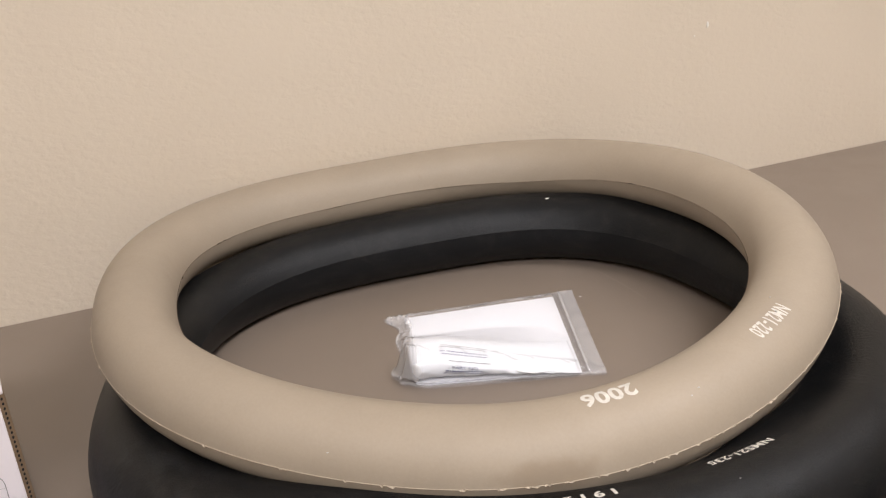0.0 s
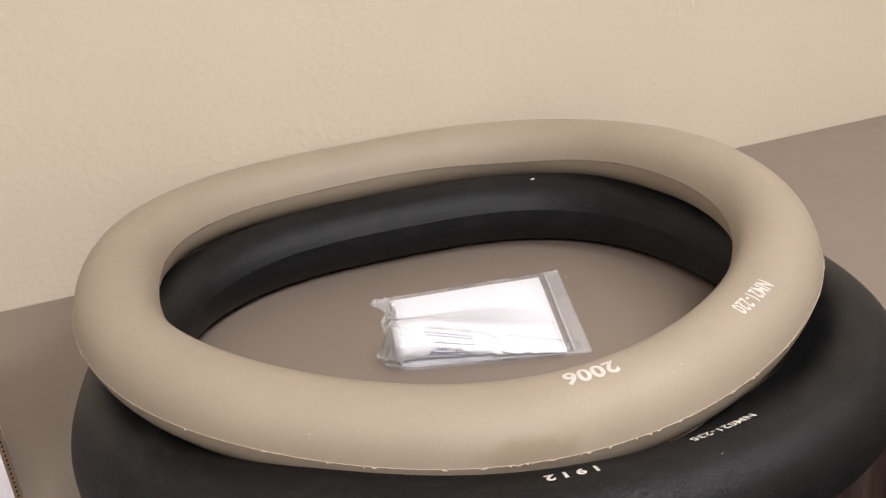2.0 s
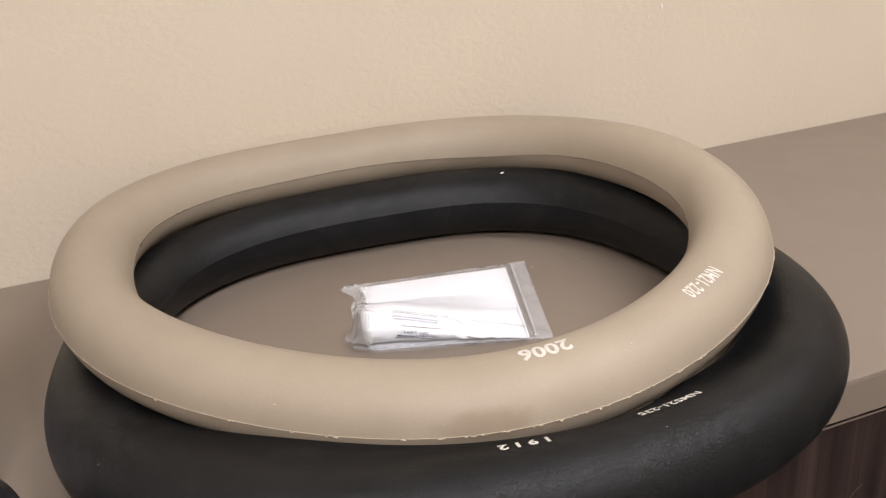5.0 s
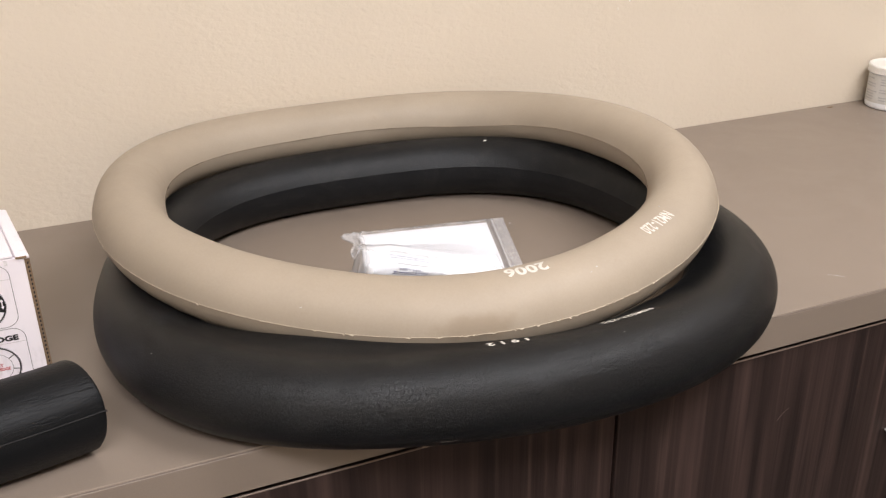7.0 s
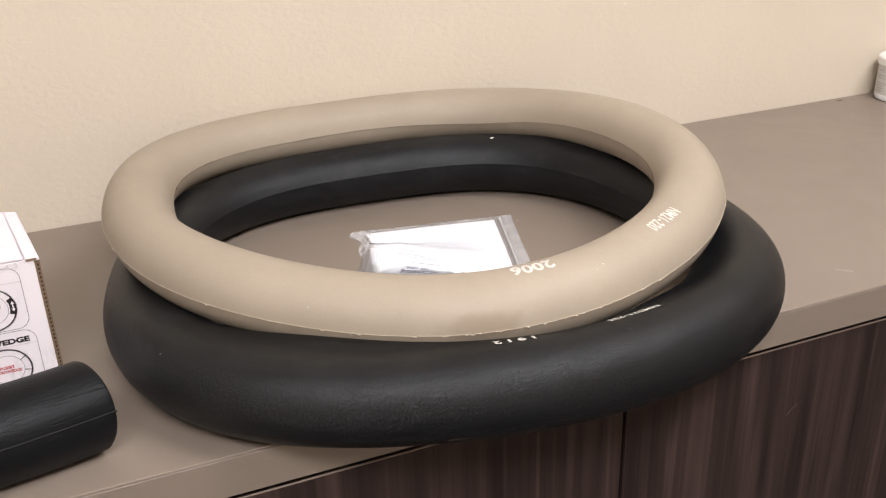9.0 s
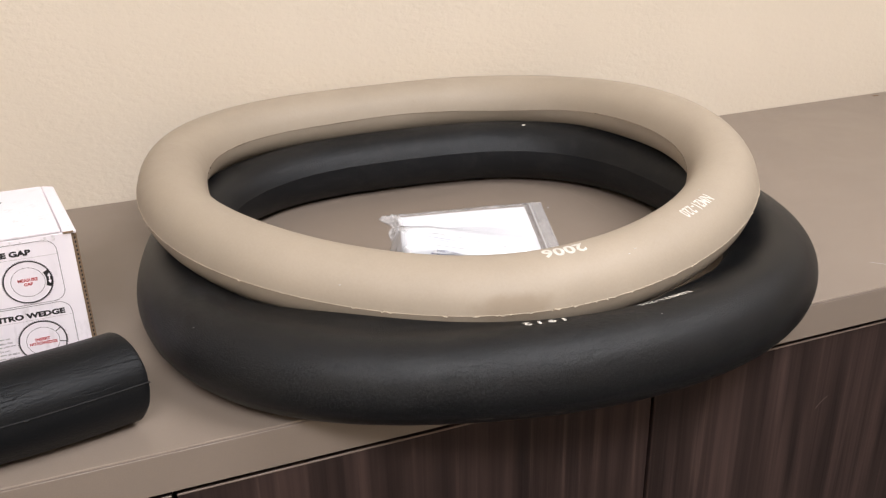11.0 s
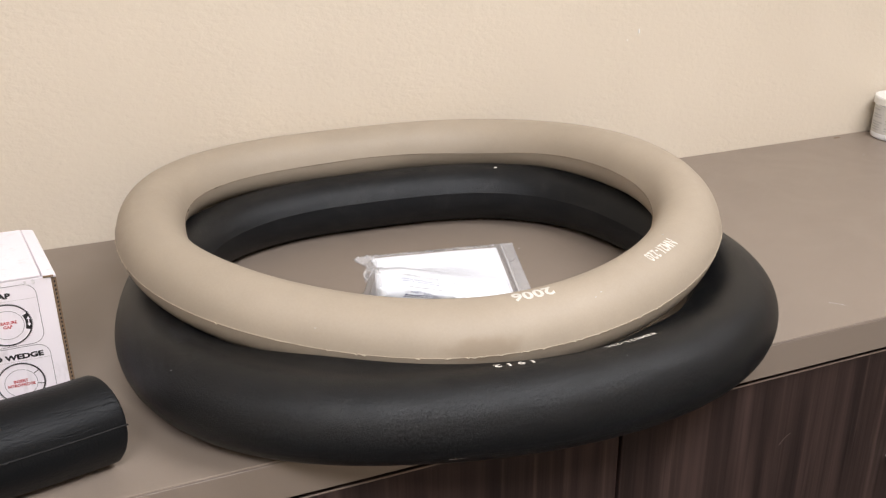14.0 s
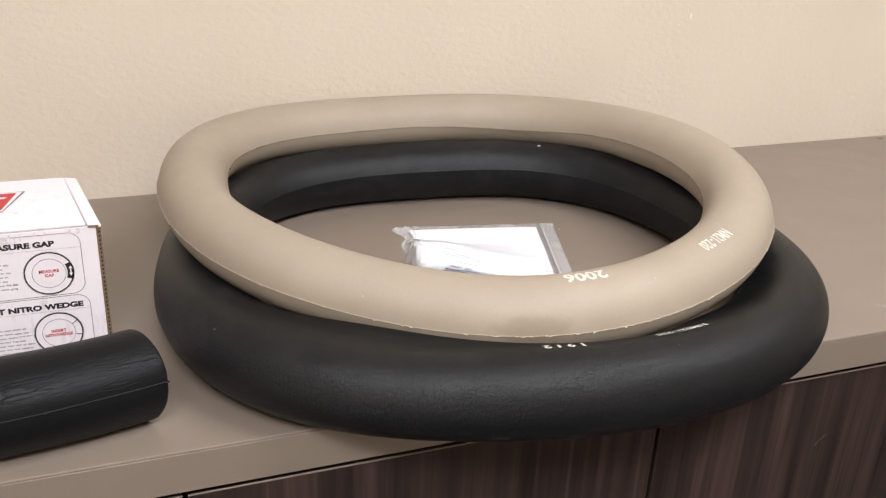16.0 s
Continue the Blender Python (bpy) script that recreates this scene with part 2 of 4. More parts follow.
def card_white():
    """White printed cardboard, scuffed grey in vertical streaks."""
    m, n, l, b = material("white_cardboard")
    v = mapping(n, l)
    s = mapping(n, l, (1, 1, 0.22))
    streak = noise_tex(n, l, s, 95.0, 5, 0.65, 0.4)
    blot = noise_tex(n, l, v, 16.0, 4)
    col = ramp(n, l, blot, [(0.3, (0.79, 0.75, 0.81)), (0.7, (0.84, 0.80, 0.855))])
    mask = maths(n, l, "MULTIPLY", ramp(n, l, streak, [(0.55, (0, 0, 0)), (0.75, (0.5, 0.5, 0.5))]), ramp(n, l, blot, [(0.4, (0.2, 0.2, 0.2)), (0.6, (1, 1, 1))]))
    col = mix(n, l, mask, col, (0.45, 0.43, 0.44))
    l.new(col, b.inputs["Base Color"])
    b.inputs["Roughness"].default_value = 0.55
    bump(n, l, b, noise_tex(n, l, v, 300.0, 3), 0.0001, 0.5)
    return m


def clear_film(name, veil, rough, crinkle=0.6):
    m, n, l, b = material(name)
    n.remove(b)
    out = n["Material Output"]
    clear = n.new("ShaderNodeBsdfTransparent")
    clear.inputs["Color"].default_value = (0.965, 0.965, 0.97, 1)
    haze = n.new("ShaderNodeBsdfDiffuse")
    haze.inputs["Color"].default_value = (0.8, 0.8, 0.82, 1)
    gloss = n.new("ShaderNodeBsdfGlossy")
    gloss.inputs["Roughness"].default_value = rough
    crumple = n.new("ShaderNodeBump")
    crumple.inputs["Distance"].default_value = 0.0010
    crumple.inputs["Strength"].default_value = crinkle
    l.new(noise_tex(n, l, mapping(n, l), 130.0, 4, 0.6, 0.6), crumple.inputs["Height"])
    l.new(crumple.outputs["Normal"], gloss.inputs["Normal"])
    a = n.new("ShaderNodeMixShader")
    a.inputs[0].default_value = veil
    l.new(clear.outputs[0], a.inputs[1])
    l.new(haze.outputs[0], a.inputs[2])
    fr = n.new("ShaderNodeFresnel")
    fr.inputs["IOR"].default_value = 1.38
    c = n.new("ShaderNodeMixShader")
    l.new(fr.outputs[0], c.inputs[0])
    l.new(a.outputs[0], c.inputs[1])
    l.new(gloss.outputs[0], c.inputs[2])
    l.new(c.outputs[0], out.inputs["Surface"])
    return m


def glow(name, color, strength):
    m, n, l, b = material(name)
    b.inputs["Emission Color"].default_value = (*color, 1)
    b.inputs["Emission Strength"].default_value = strength
    return m


SMEAR = (-0.290, -0.110, 0.036)
SMUDGE = (-0.063, -0.318, -0.012)
WALL = wall_paint()
COUNTER = laminate()
WALNUT = walnut()
TAN = tan_foam()
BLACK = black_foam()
CREASED = wrinkled_foam()
CARD = card_white()
FILM = clear_film("clear_film", 0.13, 0.06)
SEAL = clear_film("welded_film", 0.22, 0.10, 0.15)
HAZE = clear_film("milky_film", 0.36, 0.08)
ZIP = clear_film("zip_film", 0.50, 0.12)
BROWN_CARD = plain("kraft_cardboard", (0.20, 0.135, 0.085), 0.8, 0.15, 60)
# near-black colour that stands in for the shade inside gaps and holes
RECESS_SHADE = plain("recess_shade", (0.0035, 0.003, 0.003), 0.8, 0.1)
EDGE_BAND = plain("edge_band", (0.22, 0.17, 0.142), 0.45, 0.1, 30)
EDGE_JOINT = plain("edge_glue", (0.165, 0.132, 0.109), 0.5, 0.1, 30)
# rubbed door scratch, also the painted glints on the black ring's flash
RUB_AND_GLINT = plain("rubbed_laminate_and_glint", (0.10, 0.078, 0.068), 0.5, 0.2, 200)
EDGE_SHINE = plain("scratched_laminate", (0.30, 0.25, 0.21), 0.5, 0.1, 30)
INK_WHITE = plain("white_stamp_ink", (0.66, 0.635, 0.59), 0.6, 0.12, 160)
INK_BLACK = plain("black_print", (0.022, 0.021, 0.024), 0.5, 0.1, 80)
INK_GREY = plain("grey_print", (0.20, 0.195, 0.205), 0.55, 0.15, 120)
INK_LIGHT = plain("pale_grey_print", (0.46, 0.455, 0.46), 0.55, 0.1, 120)
SCUFF = plain("rubbed_card", (0.69, 0.66, 0.69), 0.6, 0.25, 300)
INK_RED = plain("red_print", (0.50, 0.035, 0.04), 0.5, 0.1, 80)
INK_PALE_BLUE = plain("pale_blue_print", (0.30, 0.31, 0.42), 0.5, 0.25, 120)
INK_BLUE = plain("blue_grey_print", (0.14, 0.15, 0.25), 0.5, 0.25, 120)
PAPER = plain("white_paper", (0.88, 0.89, 0.93), 0.6, 0.03, 30)
TUBE_WHITE = plain("white_plastic", (0.86, 0.88, 0.92), 0.34, 0.03, 30, 200, 0.00005)
TUB_LABEL = plain("grey_label", (0.60, 0.59, 0.575), 0.45, 0.06, 40)
LID_WHITE = plain("lid_plastic", (0.80, 0.79, 0.77), 0.4, 0.03, 30)
FLASH = plain("foam_flash", (0.40, 0.335, 0.26), 0.6, 0.15, 200)
GROOVE = plain("foam_groove", (0.075, 0.052, 0.036), 0.7, 0.2, 200)
BLACK_FLASH = plain("black_flash", (0.008, 0.008, 0.009), 0.9, 0.2, 200)
CARPET = plain("grey_carpet", (0.05, 0.047, 0.044), 0.95, 0.2, 40, 600, 0.002)
CEILING = plain("ceiling_tile", (0.75, 0.74, 0.71), 0.9, 0.05, 12, 180, 0.001)
STEEL = plain("brushed_steel", (0.55, 0.54, 0.52), 0.3, 0.05, 40, 400, 0.0001, 1.0)
METAL = plain("white_metal", (0.72, 0.72, 0.70), 0.4, 0.03)
DIFFUSER = glow("lit_diffuser", (1.0, 0.95, 0.88), 4.0)
CHIP = plain("white_chip", (0.80, 0.78, 0.74), 0.6, 0.05)

# ---- builders ----


def place_mesh(name, bm, mat, smooth=False, up=False):
    me = bpy.data.meshes.new(name)
    bmesh.ops.recalc_face_normals(bm, faces=bm.faces[:])
    if up and sum(f.normal.z for f in bm.faces) < 0:
        bmesh.ops.reverse_faces(bm, faces=bm.faces[:])
    if smooth:
        for f in bm.faces:
            f.smooth = True
    bm.to_mesh(me)
    bm.free()
    me.materials.append(mat)
    return me


def thing(name, base, label, category, group="", kind=""):
    ob = new(name)
    ob.empty_display_size = 0.05
    ob.location = base
    return tagged(ob, label, category, group, kind)


def part(name, bm, mat, parent, label="", smooth=False):
    """Links a bmesh, given in world coordinates, as one mesh under a thing or a part."""
    base = Vector(parent.location)
    if parent.parent:
        base += Vector(parent.parent.location)
    bmesh.ops.translate(bm, verts=bm.verts, vec=-base)
    ob = new(name, place_mesh(name, bm, mat, smooth, mat in (FILM, SEAL, HAZE)))
    ob.visible_shadow = mat not in (FILM, SEAL, HAZE)
    ob.parent = parent
    return tagged(ob, label)


def structure(name, bm, mat, label, category, smooth=False):
    return tagged(new(name, place_mesh(name, bm, mat, smooth)), label, category, kind="structure")


def block(x0, x1, y0, y1, z0, z1, bevel=0.0, segments=2, bm=None):
    own = bmesh.new()
    bmesh.ops.create_cube(own, size=1.0, matrix=Matrix.Translation(((x0 + x1) / 2, (y0 + y1) / 2, (z0 + z1) / 2)) @ Matrix.Diagonal((x1 - x0, y1 - y0, z1 - z0, 1)))
    if bevel:
        bmesh.ops.bevel(own, geom=own.edges[:], offset=bevel, segments=segments, affect="EDGES", profile=0.5)
    if bm is None:
        return own
    me = bpy.data.meshes.new("tmp")
    own.to_mesh(me)
    own.free()
    bm.from_mesh(me)
    bpy.data.meshes.remove(me)
    return bm


def grid_faces(bm, rows, loop_u=False, loop_v=False):
    nu, nv = len(rows), len(rows[0])
    for i in range(nu if loop_u else nu - 1):
        for j in range(nv if loop_v else nv - 1):
            a, b = rows[i], rows[(i + 1) % nu]
            bm.faces.new((a[j], b[j], b[(j + 1) % nv], a[(j + 1) % nv]))


def lathe(profile, centre, steps=64):
    """A turned body from (radius, height) pairs."""
    bm = bmesh.new()
    rows = []
    for i in range(steps):
        a = 2 * math.pi * i / steps
        rows.append([bm.verts.new((centre[0] + r * math.cos(a), centre[1] + r * math.sin(a), centre[2] + h)) for r, h in profile])
    grid_faces(bm, rows, loop_u=True)
    bmesh.ops.remove_doubles(bm, verts=bm.verts, dist=1e-6)
    return bm


def letters(body, height, stretch=1.0, thick=0.0, shear=0.0, cell=0.003, gap=1.0):
    """A flat mesh of the words, centred, cut into small cells so that it can be bent."""
    cu = bpy.data.curves.new("letters", "FONT")
    cu.body, cu.size, cu.align_x, cu.align_y, cu.offset, cu.shear = body, 1.0, "CENTER", "CENTER", thick, shear
    cu.resolution_u, cu.space_character = 3, gap
    ob = new("letters", cu)
    bpy.context.view_layer.update()
    me = bpy.data.meshes.new_from_object(ob.evaluated_get(bpy.context.evaluated_depsgraph_get()))
    bm = bmesh.new()
    bm.from_mesh(me)
    bpy.data.objects.remove(ob)
    bpy.data.curves.remove(cu)
    bpy.data.meshes.remove(me)
    k = height / 0.7
    bmesh.ops.scale(bm, verts=bm.verts, vec=(k * stretch, k, 1))
    lo = [min(v.co[i] for v in bm.verts) for i in (0, 1)]
    hi = [max(v.co[i] for v in bm.verts) for i in (0, 1)]
    bmesh.ops.translate(bm, verts=bm.verts, vec=(-(lo[0] + hi[0]) / 2, -(lo[1] + hi[1]) / 2, 0))
    if cell:
        for axis, span in ((0, hi[0] - lo[0]), (1, hi[1] - lo[1])):
            for i in range(1, int(span / cell) + 1):
                co, no = [0, 0, 0], [0, 0, 0]
                co[axis], no[axis] = -span / 2 + i * cell, 1
                bmesh.ops.bisect_plane(bm, geom=bm.verts[:] + bm.edges[:] + bm.faces[:], plane_co=co, plane_no=no)
    return bm


# ---- structure ----
TOP = 0.75     # height of the worktop
FRONT = -0.60  # its front edge
X0, X1, Y0 = -2.3, 2.6, -3.3

structure("floor", block(X0, X1, Y0, 0, -0.1, 0), CARPET, "dark grey office carpet floor", "floor")
structure("ceiling", block(X0, X1, Y0, 0, CEIL, CEIL + 0.1), CEILING, "off-white tiled office ceiling", "ceiling")
structure("wall_back", block(X0 - 0.1, X1 + 0.1, 0, 0.12, -0.1, CEIL + 0.1), WALL, "beige painted drywall with sprayed orange-peel texture", "wall")
structure("wall_front", block(X0 - 0.1, X1 + 0.1, Y0 - 0.12, Y0, -0.1, CEIL + 0.1), WALL, "beige painted drywall across the room", "wall")
structure("wall_left", block(X0 - 0.1, X0, Y0, 0, -0.1, CEIL + 0.1), WALL, "beige painted drywall side wall", "wall")
structure("wall_right", block(X1, X1 + 0.1, Y0, 0, -0.1, CEIL + 0.1), WALL, "beige painted drywall side wall", "wall")

# small chips of bare plaster on the wall
for cx, cz, s in ((0.296, 0.975, 0.0035), (0.275, 0.962, 0.0014)):
    bm = bmesh.new()
    bmesh.ops.create_icosphere(bm, subdivisions=2, radius=s, matrix=Matrix.Translation((cx, -0.0006, cz)) @ Matrix.Diagonal((0.55, 0.25, 1.2, 1)))
    tagged(new("paint_chip", place_mesh("paint_chip", bm, CHIP)), "tiny white chip in the beige wall paint", "paint chip", kind="structure")

# ceiling fixtures
for px, py, _, sx, sy in PANELS:
    fixture = thing("ceiling_light", (px, py, CEIL), "white recessed ceiling light panel, switched on", "ceiling light", "ceiling lights")
    bm = bmesh.new()
    for x0, x1, y0, y1 in ((-sx / 2 - 0.03, sx / 2 + 0.03, -sy / 2 - 0.03, -sy / 2), (-sx / 2 - 0.03, sx / 2 + 0.03, sy / 2, sy / 2 + 0.03),
                           (-sx / 2 - 0.03, -sx / 2, -sy / 2, sy / 2), (sx / 2, sx / 2 + 0.03, -sy / 2, sy / 2)):
        block(px + x0, px + x1, py + y0, py + y1, CEIL - 0.03, CEIL, 0.003, 1, bm)
    part("frame", bm, METAL, fixture)
    part("diffuser", block(px - sx / 2, px + sx / 2, py - sy / 2, py + sy / 2, CEIL - 0.02, CEIL - 0.004), DIFFUSER, fixture, "glowing white diffuser")

# ---- cabinets and worktop ----
SLAB = 0.042
worktop = thing("worktop", (0, -0.3, TOP - SLAB), "taupe laminate worktop with a square front edge", "worktop")
part("slab", block(X0 + 0.002, X1 - 0.002, FRONT, -0.001, TOP - SLAB, TOP, 0.0011, 2), COUNTER, worktop)
part("edge_strip", block(X0 + 0.004, X1 - 0.004, FRONT - 0.0012, FRONT - 0.00005, TOP - SLAB + 0.0014, TOP - 0.0022, 0.0004, 1), COUNTER, worktop)
part("edge_joint", block(X0 + 0.004, X1 - 0.004, FRONT - 0.0010, FRONT - 0.00004, TOP - 0.0021, TOP - 0.0014), EDGE_JOINT, worktop, "thin dark glue line")

GAP_X, DOOR = -0.0925, 0.4705
for i in range(-4, 6):
    a, b = GAP_X + i * DOOR, GAP_X + (i + 1) * DOOR
    if a < X0 or b > X1:
        continue
    cab = thing("cabinet", ((a + b) / 2, -0.3, 0), "low base cabinet with a dark walnut-grain door", "cabinet", "base cabinets")
    # body coloured near black so the door gaps read as deep shade
    part("body", block(a + 0.0015, b - 0.0015, -0.572, -0.004, 0.0, TOP - SLAB - 0.0005), RECESS_SHADE, cab)
    door = part("door", block(a + 0.0022, b - 0.0022, -0.5955, -0.574, 0.09, TOP - SLAB - 0.0070, 0.0008, 1), WALNUT, cab, "dark walnut-grain laminate door")
    part("edge_band", block(a + 0.0022, b - 0.0022, -0.5962, -0.5945, TOP - SLAB - 0.0080, TOP - SLAB - 0.0064, 0.0003, 1), EDGE_BAND, door, "lighter brown top edge")
    # plinth gets the same painted shade
    part("plinth", block(a + 0.002, b - 0.002, -0.55, -0.53, 0.0, 0.085), RECESS_SHADE, cab)

# steel bow pull on the door by the ring
PULL_X, PULL_Z0, PULL_Z1 = 0.304, 0.400, 0.545
pull_door = next(o for o in bpy.data.objects if o.name.startswith("door") and o.parent and abs(o.parent.location.x - GAP_X - DOOR / 2) < 0.01)
bm = bmesh.new()
rows = []
for i in range(33):
    t = i / 32
    out = 0.030 * min(1.0, math.sin(math.pi * t) * 2.2) ** 0.7
    rows.append([bm.verts.new((PULL_X + 0.005 * math.cos(a), -0.5957 - out - 0.0035 * math.sin(a), PULL_Z0 + (PULL_Z1 - PULL_Z0) * t)) for a in [k * math.pi / 6 for k in range(12)]])
grid_faces(bm, rows, False, True)
bm.faces.new(rows[0])
bm.faces.new(rows[-1])
part("handle", bm, STEEL, pull_door, "brushed steel bow pull", True)

# pale scratches on a door and on the worktop
bm = bmesh.new()
pts = [(0.123 + 0.005 * t + 0.009 * t * t, -0.59585, 0.607 + 0.013 * t) for t in (0, 0.25, 0.5, 0.75, 1)]
for p, q in zip(pts, pts[1:]):
    vs = [bm.verts.new(c) for c in (p, q, (q[0] + 0.0022, q[1], q[2] - 0.0005), (p[0] + 0.0012, p[1], p[2]))]
    bm.faces.new(vs)
tagged(new("scratch", place_mesh("scratch", bm, RUB_AND_GLINT)), "pale curved scratch on the dark cabinet door", "scratch", kind="structure")
bm = bmesh.new()
pts = [(0.215 + 0.011 * t + 0.002 * math.sin(t * 2.4), -0.548 - 0.013 * t, TOP + 0.0003) for t in (0, 0.2, 0.4, 0.6, 0.8, 1)]
for i, (p, q) in enumerate(zip(pts, pts[1:])):
    vs = [bm.verts.new(c) for c in (p, q, (q[0] + 0.0009, q[1] + 0.0003, q[2]), (p[0] + 0.0009, p[1] + 0.0003, p[2]))]
    bm.faces.new(vs)
tagged(new("scratch", place_mesh("scratch", bm, INK_LIGHT)), "small white scratch on the taupe worktop", "scratch", kind="structure")
bm = bmesh.new()
pts = [(0.004 + 0.026 * t - 0.012 * t * t, -0.190 - 0.105 * t, TOP + 0.0002) for t in [k / 8 for k in range(9)]]
for p, q in zip(pts, pts[1:]):
    bm.faces.new([bm.verts.new(c) for c in (p, q, (q[0] + 0.0006, q[1], q[2]), (p[0] + 0.0006, p[1], p[2]))])
tagged(new("scratch", place_mesh("scratch", bm, EDGE_SHINE)), "faint long scratch on the taupe worktop", "scratch", kind="structure")
for cx, cy, s in ((-0.042, -0.255, 0.0011), (0.701, -0.115, 0.0010)):
    bm = bmesh.new()
    bmesh.ops.create_icosphere(bm, subdivisions=2, radius=s, matrix=Matrix.Translation((cx, cy, TOP + 0.0003)) @ Matrix.Diagonal((1.4, 0.8, 0.5, 1)))
    tagged(new("lint_speck", place_mesh("lint_speck", bm, INK_LIGHT)), "tiny pale speck lying on the taupe worktop", "speck", "specks on the worktop")
bm = bmesh.new()
bmesh.ops.create_icosphere(bm, subdivisions=2, radius=0.006, matrix=Matrix.Translation((0.735, -0.016, TOP + 0.0004)) @ Matrix.Diagonal((1.3, 0.5, 0.12, 1)))
tagged(new("debris_crumb", place_mesh("debris_crumb", bm, BROWN_CARD)), "small brown crumb lying by the wall on the worktop", "crumb")

# ---- foam tyre rings ----
RINGS = {
    "tan": dict(c=(-0.2025, -0.3088), rho=0.2990, rr=0.0371, rz=0.0359, fat=((188, 15, -0.0045, 2.7, 2), (343, 17, -0.0045, 2.7, 2)),
                twist=((52, 17, 0.13), (90, 12, -0.05)), push=(), low=(),
                wave=((0.0111, -0.0072), (-0.0029, 0.0082), (-0.0059, 0.0005), (0.0005, -0.0045), (-0.0003, 0.0011)),
                z=0.8455, lift=((0.0043, 0.0047), (0.0100, -0.0030), (-0.0010, -0.0020), (0.0023, 0.0007))),
    # swells at 294 and 311 degrees cover lit worktop, standing in for shade there
    "black": dict(c=(-0.2097, -0.3772), rho=0.3122, rr=0.0397, rz=0.0401, fat=((229, 30, 0.0315, 2.95, 6), (241, 14, -0.003, 1.95, 4), (294, 13, 0.010, 2.95, 6), (311, 20, 0.026, 3.45, 5)),
                  twist=(), push=((122, 42, -0.0090), (84, 24, -0.0075), (184, 12, 0.0015)), low=((148, 34, 0.0035),),
                  wave=((0.0103, -0.0074), (-0.0021, -0.0026), (-0.0090, 0.0035), (-0.0003, -0.0018), (-0.0014, 0.0008)),
                  z=0.7903, lift=((0.0005, -0.0005), (0.0, 0.0), (0.0, 0.0))),
}


def sag(r, th):
    """How far the tube is flattened on its support."""
    return sum(deep * math.exp(-(((math.degrees(th) - at + 180) % 360 - 180) / wide) ** 2) for at, wide, deep in r["low"])


def ring_centre(r, th):
    rho = r["rho"] + sum(a * math.cos((k + 2) * th) + b * math.sin((k + 2) * th) for k, (a, b) in enumerate(r["wave"]))
    # pushed in under the weight of the ring above
    for at, wide, far in r["push"]:
        rho += far * math.exp(-(((math.degrees(th) - at + 180) % 360 - 180) / wide) ** 2)
    z = r["z"] + sum(a * math.cos((k + 1) * th) + b * math.sin((k + 1) * th) for k, (a, b) in enumerate(r["lift"]))
    z -= sag(r, th)
    return Vector((r["c"][0] + rho * math.cos(th), r["c"][1] + rho * math.sin(th), z))


def ring_frame(r, th):
    t = (ring_centre(r, th + 0.004) - ring_centre(r, th - 0.004)).normalized()
    n = Vector((t.y, -t.x, 0)).normalized()
    return ring_centre(r, th), n, n.cross(t)


def ring_point(r, th, ph, off=0.0):
    """A point of the ring's skin: th round the ring, ph round the tube (0 outward, 90 degrees up)."""
    c, n, k = ring_frame(r, th)
    ridge = 0.0
    for at, _, _, high, _ in r["seams"]:
        gap = abs((ph - at + math.pi) % (2 * math.pi) - math.pi)
        ridge += high * math.exp(-gap / 0.2)
    off += ridge - 0.0003
    # the tube is shaped wider or narrower on its inner side
    for at, wide, swell, side, sharp in r["fat"]:
        turn = (math.degrees(th) - at + 180) % 360 - 180
        off += swell * math.exp(-(turn / wide) ** 2) * max(0.0, math.cos(ph - side)) ** sharp
    for at, wide, roll in r["twist"]:
        ph += roll * math.exp(-(((math.degrees(th) - at + 180) % 360 - 180) / wide) ** 2)
    return c + (r["rr"] + off) * math.cos(ph) * n + (r["rz"] - sag(r, th) + off) * math.sin(ph) * k


